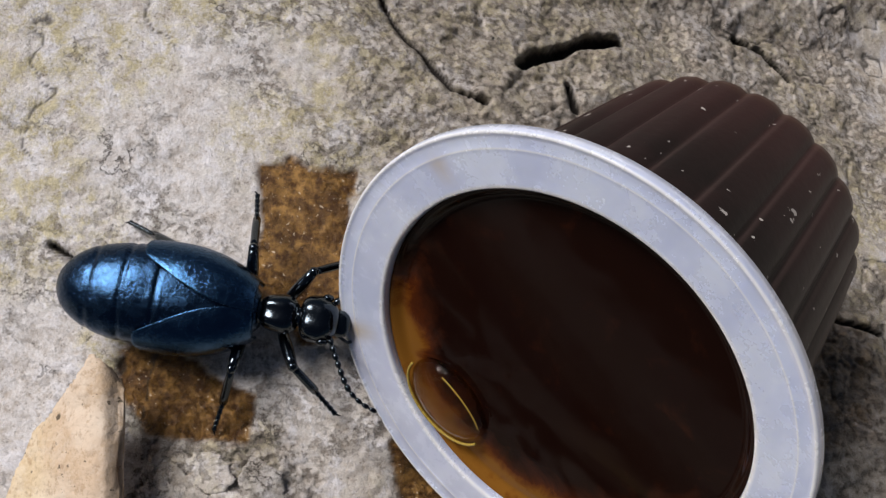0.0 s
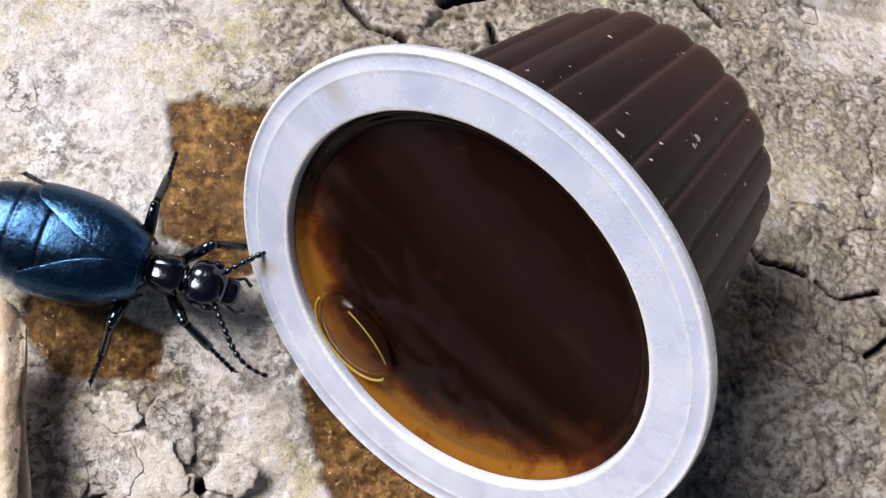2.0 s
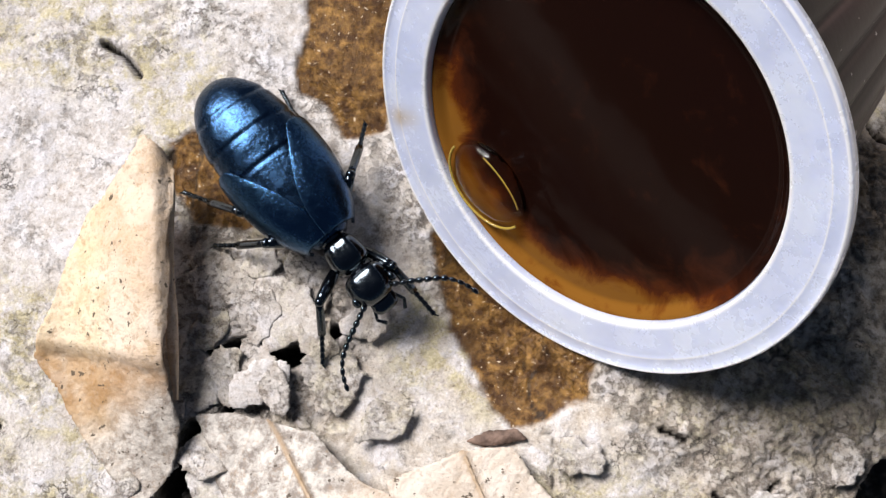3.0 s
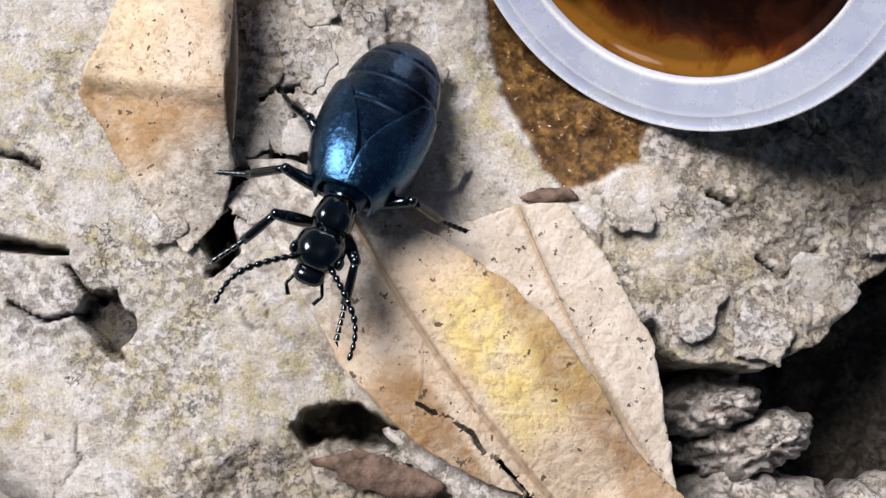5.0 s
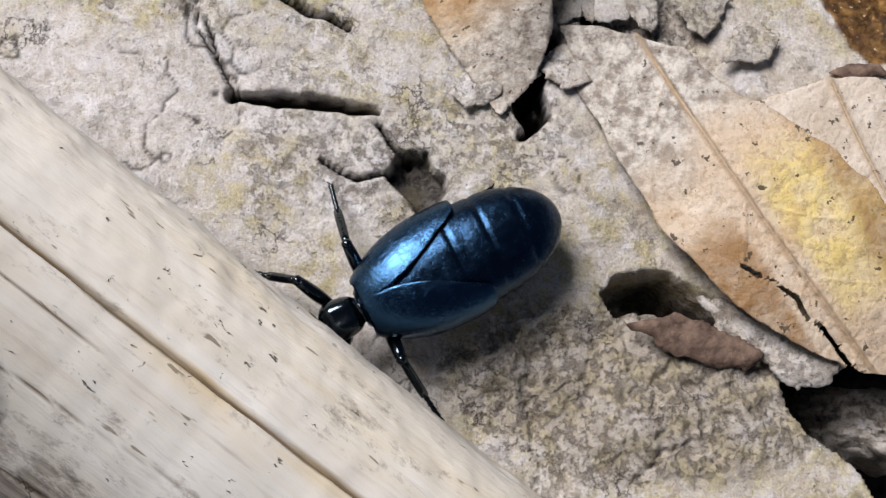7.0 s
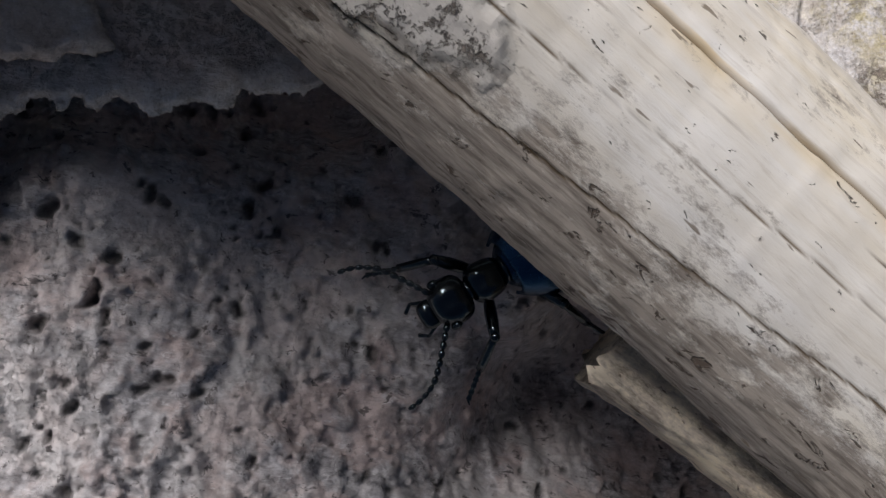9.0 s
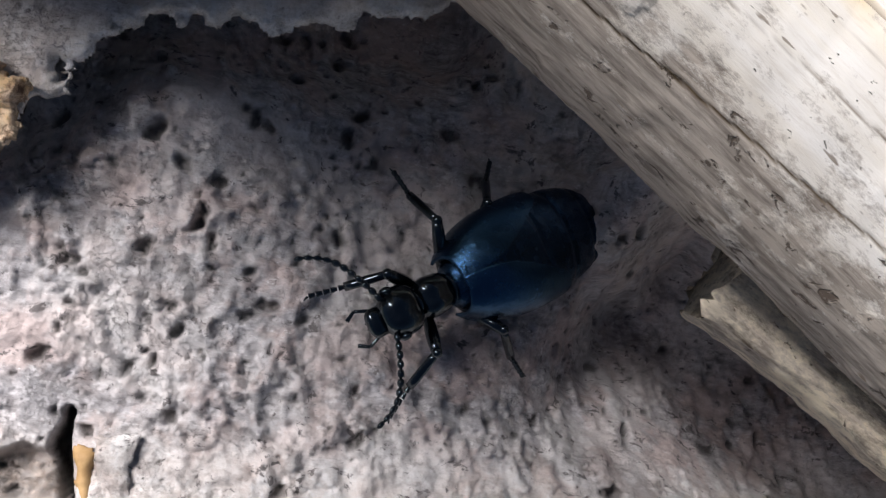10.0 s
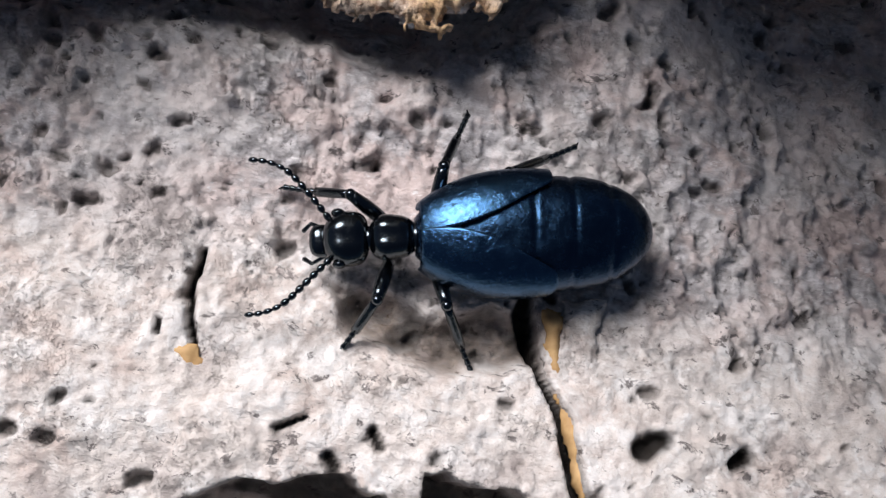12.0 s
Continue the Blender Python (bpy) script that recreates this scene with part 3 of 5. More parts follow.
            c, s = math.cos(turn), math.sin(turn)
            q = np.hypot((c * ax + s * ay) / 1.0, (c * ay - s * ax) / 0.65) / r + 0.9 * (vnoise(x[pick], y[pick], 0.05, 35) - 0.5)
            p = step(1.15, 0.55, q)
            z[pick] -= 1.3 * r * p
            # pit shade painted into the colour on top of the carving
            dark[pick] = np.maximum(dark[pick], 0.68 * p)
    # dirt of the smear, with the recess shade painted into it
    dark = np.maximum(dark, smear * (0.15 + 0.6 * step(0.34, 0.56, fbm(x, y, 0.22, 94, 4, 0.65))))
    rust = np.maximum(rust, 0.4 * smear)
    green = step(0.44, 0.58, fbm(x, y, 1.6, 71, 4))
    for gx, gy, ga, gb in ((-1.8, -4.2, 1.3, 0.55), (-4.3, -1.1, 0.9, 0.6), (-4.6, -2.8, 0.5, 0.4), (-3.2, -2.1, 0.4, 0.3), (-0.4, -0.9, 0.6, 0.5), (2.2, -1.2, 1.0, 0.6), (-0.9, 2.4, 1.0, 0.5)):
        green = np.maximum(green, step(0.5, -0.4, np.hypot((x - gx) / ga, (y - gy) / gb) - 1 + 0.8 * (fbm(x, y, 0.6, 75, 4) - 0.5)))
    green = green * (1 - low)
    chalk = step(-0.3, -2.6, x - 0.2 * y + 1.5 * (fbm(x, y, 1.5, 91, 4) - 0.5)) * (1 - low)
    chalk = np.maximum(chalk, low * step(-7.3, -8.0, y + 0.7 * (fbm(x, y, 0.8, 93, 4) - 0.5)))
    chalk = np.maximum(chalk, skin)
    # white flecks of the shelf, also painted to brighten its sunlit patch
    chalk = np.maximum(chalk, shelf * step(0.40, 0.55, fbm(x, y, 0.22, 97, 4, 0.65)))
    return z, low, dark, rust, green, raw, chalk


def build_ground():
    # fine mesh where the camera passes, coarser rings out to the horizon
    def axis(lo, hi, stepsize, reach):
        mid = np.arange(lo, hi + 1e-6, stepsize)
        out = np.cumsum(stepsize * 1.35 ** np.arange(1, 60))
        out = out[out < reach]
        return np.concatenate([lo - out[::-1], mid, hi + out])

    xs, ys = axis(-13.2, 5.2, 0.022, 3000), axis(-11.2, 4.9, 0.022, 3000)
    x, y = np.meshgrid(xs, ys, indexing="ij")
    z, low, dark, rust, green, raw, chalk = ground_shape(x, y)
    far = np.maximum(0, np.hypot(np.maximum(np.abs(x + 4) - 9.5, 0), np.maximum(np.abs(y + 4) - 8.2, 0)))
    fade = np.exp(-far / 5)
    z = np.where(far > 0, z * fade - 4.0 * step(0, 30, far), z)
    v = np.stack([x, y, z], -1).reshape(-1, 3)
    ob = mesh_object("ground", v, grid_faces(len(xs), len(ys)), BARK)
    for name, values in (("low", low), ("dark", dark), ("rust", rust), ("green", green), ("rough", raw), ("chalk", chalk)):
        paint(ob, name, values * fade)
    return tagged(ob, "pale grey-brown weathered bark with cracks, pits and rust-brown patches", "bark", kind="structure")


build_ground()


def height(x, y):
    return float(ground_level(np.array([float(x)]), np.array([float(y)]))[0])


# ---- bark plate over the low ground ----


def cut_sheet(x, y, far):
    """Quads of a grid inside a shape, with the outer points drawn in to its edge."""
    cell = x[1, 0] - x[0, 0]
    gx, gy = np.gradient(far, cell)
    size = np.maximum(gx * gx + gy * gy, 0.05)
    out = (far < 0) & (far > -1.6 * cell)
    x, y = np.where(out, x - far * gx / size, x), np.where(out, y - far * gy / size, y)
    near, keep = far > -1.6 * cell, far > 0
    quad = near[:-1, :-1] & near[1:, :-1] & near[:-1, 1:] & near[1:, 1:]
    quad &= (keep[:-1, :-1].astype(int) + keep[1:, :-1] + keep[:-1, 1:] + keep[1:, 1:]) >= 2
    ids = np.arange(x.size).reshape(x.shape)
    return x, y, np.stack([ids[:-1, :-1], ids[1:, :-1], ids[1:, 1:], ids[:-1, 1:]], -1)[quad]


def slab(name, corners, level, thick, material, rag=0.12, cell=0.03, seed=101, rough=0.08, soft=0.12, tooth=1.8):
    """A ragged flake with real thickness cut from a grid."""
    p = np.array(corners)
    x, y = np.meshgrid(np.arange(p[:, 0].min() - 0.2, p[:, 0].max() + 0.2, cell), np.arange(p[:, 1].min() - 0.2, p[:, 1].max() + 0.2, cell), indexing="ij")
    far = inside(x, y, corners) + rag * 2 * (fbm(x, y, max(0.1, rag * tooth), seed, 5, 0.65) - 0.5)
    x, y, f = cut_sheet(x, y, far)
    top = level(x, y) + rough * 2 * (fbm(x, y, 0.6, seed + 9, 5) - 0.5) - 0.5 * thick * step(soft, 0.0, far)
    bottom = np.minimum(top - 0.3 * thick, level(x, y) - thick * (0.5 + 0.5 * step(0, 2 * soft, far)))
    n = x.size
    faces = [f, f[:, ::-1] + n]
    edges = {}
    for a, b in np.concatenate([f[:, [0, 1]], f[:, [1, 2]], f[:, [2, 3]], f[:, [3, 0]]]).tolist():
        edges[(a, b)] = 1
    faces.append(np.array([(b, a, a + n, b + n) for a, b in edges if (b, a) not in edges]))
    faces = np.concatenate(faces)
    v = np.concatenate([np.stack([x, y, top], -1).reshape(-1, 3), np.stack([x, y, bottom], -1).reshape(-1, 3)])
    used = np.unique(faces)
    new_id = np.full(len(v), -1)
    new_id[used] = np.arange(len(used))
    return mesh_object(name, v[used], new_id[faces], material), v[used]


plate, pv = slab("bark_plate", PLATE, lambda x, y: 0.30 + 0.10 * (y + 5.2), 0.12, BARK, rag=0.19, cell=0.02, soft=0.05, tooth=1.0)
lip = step(0.16, 0.02, inside(pv[:, 0], pv[:, 1], PLATE) + 0.1 * (fbm(pv[:, 0], pv[:, 1], 0.2, 111, 4) - 0.5))
paint(plate, "low", 0.7 - 0.6 * lip)
paint(plate, "chalk", lip)
paint(plate, "rough", 0.6 * step(0.05, 0.4, inside(pv[:, 0], pv[:, 1], PLATE)))
tagged(plate, "ragged loose plate of grey bark overhanging the pitted wood", "bark", "loose bark plates")
TIER = [(-10.2, -4.45), (-9.4, -4.75), (-8.79, -4.69), (-8.51, -4.66), (-8.34, -4.58), (-8.08, -4.53), (-8.2, -4.4), (-8.3, -4.2), (-8.45, -3.6), (-10, -3.6)]
plate, pv = slab("bark_plate", TIER, lambda x, y: 0.56 + 0.10 * (y + 4.5), 0.14, BARK, rag=0.07, cell=0.022, seed=121, soft=0.05)
paint(plate, "low", np.full(len(pv), 0.4))
tagged(plate, "upper flake of grey bark lying on a larger plate", "bark", "loose bark plates")
LUMP = [(-10.62, -5.75), (-10.47, -6.0), (-10.25, -6.12), (-9.75, -6.07), (-9.36, -5.82), (-9.3, -5.5), (-9.5, -5.2), (-10.0, -5.15), (-10.5, -5.4)]
lump, pv = slab("bark_lump", LUMP, lambda x, y: 0.44 + 0.10 * (y + 5.6) + 0.45 * np.floor(7 * fbm(x, y, 0.45, 137, 5, 0.6)) / 7 - 0.2, 0.14, TAN_BARK, rag=0.22, cell=0.018, seed=131, rough=0.08, soft=0.04, tooth=0.7)
tagged(lump, "crumbly pinkish-tan lump of bark on the edge of a plate", "bark")


# ---- the stick ----
def build_stick():
    ang, off = radians(-33.8), -6.507
    ux, uy = math.cos(ang), math.sin(ang)
    nu, nv = 520, 420
    s = np.linspace(-9, 7, nu)[:, None]
    th = np.linspace(0, 2 * np.pi, nv, endpoint=False)[None, :]
    wob = 1 + 0.07 * (fbm(s + 0 * th, 3 * np.cos(th) + 0 * s, 2.5, 201, 3) - 0.5) + 0.05 * (fbm(2 * s + 0 * th, 2.5 * np.sin(th) + 0 * s, 0.6, 207, 4) - 0.5)
    a = 1.106 * wob * (1 - 0.006 * s)
    b = np.where(np.sin(th) > 0, 0.684, 0.55) * wob
    n, h = a * np.cos(th), b * np.sin(th)
    # long drying cracks
    crack = np.zeros(np.broadcast(s, th).shape)
    lines = [(1.20, 0.0, 0.011, 0.06, 1), (1.72, -0.05, 0.0045, 0.018, 0), (2.20, -0.09, 0.006, 0.022, 0), (1.42, 0.0, 0.0035, 0.012, 0)]
    for place, drift, width, depth, whole in lines:
        mid = place + drift * (s + 1.2) + 0.05 * (fbm(s, 0 * s, 1.5, int(place * 100), 3) - 0.5)
        c = step(width * 2.0, width * 0.7, np.abs(th - mid)) * np.maximum(whole, step(0.46, 0.56, vnoise(s, 0 * s + place, 1.3, 19)))
        crack = np.maximum(crack, c)
        n, h = n - depth * c * np.cos(th), h - depth * c * np.sin(th)
    grime = step(1.6, 2.7, th + 0.5 * (fbm(s + 0 * th, th + 0 * s, 1.2, 77, 3) - 0.5)) * step(4.2, 3.6, th) + 0 * s
    patch = np.hypot((s + 3.3) / 1.0, (th - 1.95) / 0.5) + 1.1 * (fbm(s + 0 * th, 1.1 * th + 0 * s, 0.45, 79, 4) - 0.5)
    scab = step(1.05, 0.75, patch)
    lift = 1 + scab * (0.02 + 0.07 * (fbm(s + 0 * th, 1.1 * th + 0 * s, 0.16, 83, 4, 0.65) - 0.5))
    n, h = n * lift, h * lift
    v = np.stack([s + 0 * n, n, h], -1).reshape(-1, 3)
    f = grid_faces(nu, nv, True).tolist() + [list(range(nv))[::-1], [(nu - 1) * nv + k for k in range(nv)]]
    ob = mesh_object("stick", v, f, WOOD)
    paint(ob, "crack", crack)
    paint(ob, "grime", grime)
    paint(ob, "ochre", 0.75 * step(0.35, 0.65, fbm(s + 0 * th, 4 * th + 0 * s, 0.7, 71, 3)) * np.exp(-(np.maximum(0, th - 1.22) / 0.11) ** 2) * (th > 1.17) * step(-2.6, -1.2, s) * step(2.0, 0.2, s))
    paint(ob, "scab", scab)
    tilt = Matrix.Rotation(math.atan(0.1286), 4, "Y")
    ob.matrix_world = Matrix.Translation((-uy * off * U, ux * off * U, 0.559 * U)) @ Matrix.Rotation(ang, 4, "Z") @ tilt
    return tagged(ob, "thick pale barkless stick with long drying cracks", "stick")


build_stick()


def build_stub():
    """A split piece of the same wood that lies under the stick, with a broken end."""
    ang = radians(-31)
    nu, nv = 160, 90
    s = np.linspace(0, 6, nu)[:, None]
    th = np.linspace(0, 2 * np.pi, nv, endpoint=False)[None, :]
    wob = 1 + 0.20 * (fbm(1.2 * s + 0 * th, 2 * np.cos(th) + 0 * s, 0.8, 251, 5, 0.6) - 0.5)
    n = 0.78 * wob * np.sign(np.cos(th)) * np.abs(np.cos(th)) ** 0.55
    h = 0.34 * wob * np.sign(np.sin(th)) * np.abs(np.sin(th)) ** 0.55
    x = s + 0.45 * (fbm(3 * np.cos(th) + 0 * s, 3 * np.sin(th) + 0 * s, 0.7, 255, 4) - 0.5) * step(0.8, 0.0, s)
    v = np.stack([x + 0 * n, n, h], -1).reshape(-1, 3)
    f = grid_faces(nu, nv, True).tolist() + [list(range(nv))[::-1], [(nu - 1) * nv + k for k in range(nv)]]
    ob = mesh_object("wood_piece", v, f, WOOD)
    paint(ob, "grime", np.full(nu * nv, 0.45))
    paint(ob, "ochre", np.full(nu * nv, 0.5))
    paint(ob, "stain", 0.12 + 0.6 * step(0.55, 0.68, fbm(0.8 * s + 0 * th, 2 * np.sin(th) + 0 * s, 0.7, 263, 4) + 0.30 * np.cos(th)))
    ob.matrix_world = Matrix.Translation((-4.36 * U, -5.66 * U, -0.02 * U)) @ Matrix.Rotation(ang, 4, "Z") @ Matrix.Rotation(radians(1.5), 4, "Y")
    return tagged(ob, "short broken piece of tan wood under the stick", "wood")


build_stub()


# ---- the leaves ----
def blade(outline, mid, level, label, pale=None, grey=None, yellow=None, brown=None, slit=None, cell=0.03, seed=301, thick=0.012, ragged=0.05, rib=True):
    p = np.array(outline)
    x, y = np.meshgrid(np.arange(p[:, 0].min() - 0.1, p[:, 0].max() + 0.1, cell), np.arange(p[:, 1].min() - 0.1, p[:, 1].max() + 0.1, cell), indexing="ij")
    far = inside(x, y, outline) + ragged * 2 * (fbm(x, y, 0.35, seed, 4) - 0.5)
    if slit:
        far = np.minimum(far, along(x + 0.09 * (fbm(x, y, 0.18, 5, 4) - 0.5), y + 0.09 * (fbm(x, y, 0.18, 6, 4) - 0.5), slit) - 0.011 * (0.7 + 1.0 * vnoise(x, y, 0.15, 17)))
    x, y, f = cut_sheet(x, y, far)
    (ax, ay), (bx, by) = mid
    ln = math.hypot(bx - ax, by - ay)
    u, w = ((x - ax) * (bx - ax) + (y - ay) * (by - ay)) / ln, ((y - ay) * (bx - ax) - (x - ax) * (by - ay)) / ln
    bow = w + 0.10 * np.sin(u * 1.1)
    side = np.abs(((u - 1.1 * np.abs(bow)) / 0.8 + 0.2 * np.sin(3 * u)) % 1 - 0.5) * 0.8
    vein = np.maximum(rib * step(0.032, 0.012, np.abs(bow)), 0.4 * step(0.014, 0.003, side))
    z = level(x, y, u, w) + 0.025 * vein + 0.05 * (fbm(x, y, 0.5, seed + 5, 4) - 0.5)
    v = np.stack([x, y, z], -1).reshape(-1, 3)
    used = np.unique(f)
    ids = np.full(len(v), -1)
    ids[used] = np.arange(len(used))
    ob = mesh_object("dry_leaf", v[used], ids[f], LEAF)
    paint(ob, "vein", vein.reshape(-1)[used])
    for name, rule in (("pale", pale), ("grey", grey), ("yellow", yellow), ("brown", brown)):
        paint(ob, name, (rule(x, y, u, w) if rule else 0 * x).reshape(-1)[used])
    solid = ob.modifiers.new("thickness", "SOLIDIFY")
    solid.thickness, solid.offset = thick * U, -1
    # the midrib, a thin raised cord on the blade
    if not rib:
        return tagged(ob, label, "leaf", "dry leaves on the bark")
    bm = bmesh.new()
    line = []
    for k in range(25):
        uu = ln * (0.06 + 0.86 * k / 24)
        ww = -0.10 * math.sin(uu * 1.1)
        px, py = ax + (uu * (bx - ax) - ww * (by - ay)) / ln, ay + (uu * (by - ay) + ww * (bx - ax)) / ln
        near = np.argmin((x - px) ** 2 + (y - py) ** 2)
        if far.reshape(-1)[near] > 0.03:
            line.append((px, py, float(z.reshape(-1)[near]) - 0.002))
    rows = []
    for k, (px, py, pz) in enumerate(line):
        r = 0.013 - 0.007 * k / len(line)
        rows.append([bm.verts.new((px + r * math.cos(0.785 * j) * (by - ay) / ln, py - r * math.cos(0.785 * j) * (bx - ax) / ln, pz + 0.6 * r * math.sin(0.785 * j))) for j in range(8)])
    for a, b in zip(rows, rows[1:]):
        for j in range(8):
            bm.faces.new((a[j], a[(j + 1) % 8], b[(j + 1) % 8], b[j]))
    cord = part("midrib", bm, LEAF, ob)
    paint(cord, "vein", np.full(len(cord.data.vertices), 0.75))
    return tagged(ob, label, "leaf", "dry leaves on the bark")


UNDER_LEAF = [(-0.9, -1.95), (-0.37, -1.67), (0.01, -1.66), (0.28, -1.99), (0.46, -2.24), (0.73, -2.7), (0.79, -3.24), (0.9, -3.78), (0.1, -3.6), (-0.6, -2.9)]
blade(UNDER_LEAF, ((-0.45, -1.5), (0.95, -3.9)), lambda x, y, u, w: 0.05 + 0.05 * np.sin(np.clip(u / 2.6, 0, 1) * 3.14),
      "pale flat dry leaf under a yellow one", pale=lambda x, y, u, w: 0.85 + 0 * x, seed=341)
BIG_LEAF = [(-2.40, -1.46), (-2.06, -1.44), (-1.47, -1.58), (-1.2, -1.85), (-0.92, -2.01), (-0.53, -2.25), (-0.14, -2.52), (0.24, -3.0), (0.55, -3.44), (0.93, -3.82), (1.04, -4.08), (0.78, -3.98), (0.35, -3.86), (-0.1, -3.86), (-0.5, -3.78), (-0.91, -3.58), (-1.25, -3.3), (-1.6, -2.94), (-1.96, -2.39), (-2.21, -1.98)]
blade(BIG_LEAF, ((-1.75, -1.6), (0.02, -3.93)),
      lambda x, y, u, w: 0.10 + 0.24 * np.sin(np.clip(u / 3.0, 0, 1) * 3.14) - 0.40 * np.maximum(0, -w - 0.42 + 0.12 * np.maximum(0, u - 1.6)) ** 1.2,
      "tan and yellow dry leaf with dark specks and one torn edge",
      grey=lambda x, y, u, w: step(1.15, 0.4, u + 0.9 * (fbm(x, y, 0.4, 9, 4) - 0.5)),
      yellow=lambda x, y, u, w: step(0.9, 1.4, u) * step(2.6, 2.2, u) * step(-0.05, 0.1, w + 0.1 * (fbm(x, y, 0.4, 8, 3) - 0.5)),
      brown=lambda x, y, u, w: np.maximum(step(-0.24, -0.31, w + 0.12 * (fbm(x, y, 0.3, 12, 3) - 0.5)) * step(1.25, 1.6, u), 0.8 * step(0.38, 0.55, w + 0.2 * (fbm(x, y, 0.4, 13, 3) - 0.5))),
      slit=[(-1.05, -3.2), (-0.85, -3.27), (-0.68, -3.4), (-0.5, -3.55), (-0.32, -3.72), (-0.15, -3.88)], cell=0.014)
LEFT_LEAF = [(-2.74, 0.58), (-3.24, 0.01), (-3.41, -0.43), (-3.66, -1.04), (-3.35, -1.46), (-3.02, -1.92), (-2.79, -2.16), (-2.56, -1.9), (-2.47, -1.57), (-2.50, -0.64), (-2.54, 0.36), (-2.62, 0.5)]
left_leaf = blade(LEFT_LEAF, ((-3.05, 0.2), (-2.85, -2.3)),
      lambda x, y, u, w: 0.17 + 0.42 * step(-0.5, 0.42, w) * step(2.3, 1.2, u) - 0.10 * step(0.42, 0.52, w) + 0.07 * np.sin(np.clip(u / 1.25, 0, 1) * 3.14) - 0.09 * step(1.20, 1.34, u - 0.25 * w),
      "curled tan dry leaf with a raised folded edge", seed=331, rib=False,
      grey=lambda x, y, u, w: 0.9 * step(1.5, 1.95, u + 0.5 * w + 0.5 * (fbm(x, y, 0.4, 9, 4) - 0.5)),
      yellow=lambda x, y, u, w: 0.25 * step(0.1, -0.2, w),
      brown=lambda x, y, u, w: 0.95 * step(1.18, 1.36, u - 0.25 * w) * step(1.9, 1.45, u + 0.3 * w) + 0.3 * step(0.3, 0.45, w))


def rolled_edge(leaf, line, label):
    """A leaf edge that has dried and rolled over on itself."""
    bm = bmesh.new()
    rows = []
    for k in range(41):
        t = k / 40
        x, y, z = [np.interp(t, np.linspace(0, 1, len(line)), [p[i] for p in line]) for i in range(3)]
        r = 0.045 * (0.35 + 0.65 * math.sin(math.pi * min(1, 0.12 + 0.8 * t))) * (1 + 0.3 * math.sin(9 * t + 1))
        rows.append([bm.verts.new((x + r * math.cos(a), y + 0.01 * math.sin(5 * a), z + r * math.sin(a))) for a in np.linspace(-2.4, 2.6, 14)])
    for a, b in zip(rows, rows[1:]):
        for j in range(13):
            bm.faces.new((a[j], a[j + 1], b[j + 1], b[j]))
    ob = part("rolled_edge", bm, LEAF, leaf, label)
    paint(ob, "brown", np.full(len(ob.data.vertices), 0.35))
    shell = ob.modifiers.new("thickness", "SOLIDIFY")
    shell.thickness = 0.01 * U


rolled_edge(left_leaf, [(-2.59, 0.42, 0.42), (-2.54, 0.10, 0.49), (-2.52, -0.40, 0.50), (-2.50, -0.90, 0.42), (-2.49, -1.35, 0.27)], "rolled brown leaf edge")


def flake(corners, z0, thick, material, label, rag=0.06, seed=401, tilt=(0, 0), chalk=0.0, low=0.0, name="bark_flake"):
    c = np.mean(corners, 0)
    ob, v = slab(name, corners, lambda x, y: z0 + tilt[0] * (x - c[0]) + tilt[1] * (y - c[1]) + 0 * x, thick, material, rag, 0.025, seed, 0.03, 0.05)
    if material is BARK:
        paint(ob, "rough", np.full(len(v), 0.5 * (1 - chalk)))
        paint(ob, "chalk", np.full(len(v), chalk))
        paint(ob, "low", np.full(len(v), low))
        paint(ob, "green", 0.5 * (1 - low) * step(0.45, 0.6, fbm(v[:, 0], v[:, 1], 0.6, seed, 3)))
    return tagged(ob, label, "bark flake", "loose flakes on the bark")


flake([(-1.83, -3.66), (-1.49, -3.55), (-1.12, -3.63), (-0.78, -3.81), (-0.94, -3.9), (-1.19, -3.9), (-1.52, -3.8)], 0.14, 0.06, FLAKE, "dark brown curled flake of inner bark", tilt=(0.02, 0.22))
flake([(-1.28, -3.40), (-0.95, -3.44), (-0.55, -3.62), (-0.17, -3.81), (-0.3, -3.97), (-0.6, -4.03), (-0.78, -3.86), (-1.05, -3.70)], 0.10, 0.08, BARK, "layered pale chip of bark under a torn leaf", 0.07, 411, (0.02, -0.12), chalk=0.4)
flake([(-2.38, -0.16), (-2.2, -0.1), (-2.08, -0.2), (-2.19, -0.32), (-2.4, -0.3)], 0.05, 0.03, BARK, "small pale flake of bark", seed=421)
flake([(-2.48, -0.17), (-1.96, -0.34), (-2.05, -0.62), (-2.08, -0.86), (-2.42, -1.02)], 0.06, 0.03, BARK, "cream peel of bark beside a curled leaf", 0.05, 431, (0.0, 0.04), chalk=0.7)
flake([(-1.95, -0.36), (-1.59, -0.45), (-1.40, -0.72), (-1.42, -0.86), (-1.66, -0.90), (-1.88, -1.0), (-2.04, -0.75)], 0.09, 0.03, BARK, "wrinkled cream peel of bark beside a curled leaf", 0.05, 441, (0.06, 0.05), chalk=0.5)
flake([(-2.13, -1.2), (-1.95, -1.04), (-1.68, -1.05), (-1.70, -1.22), (-1.88, -1.38), (-2.12, -1.40)], 0.09, 0.03, BARK, "white flake of bark beside a curled leaf", 0.05, 443, (-0.05, 0.08), chalk=1.0)
flake([(-2.42, -1.06), (-2.24, -1.08), (-2.20, -1.38), (-2.40, -1.44)], 0.07, 0.03, BARK, "white flake of bark beside a curled leaf", 0.05, 447, (0.05, 0.0), chalk=0.8)
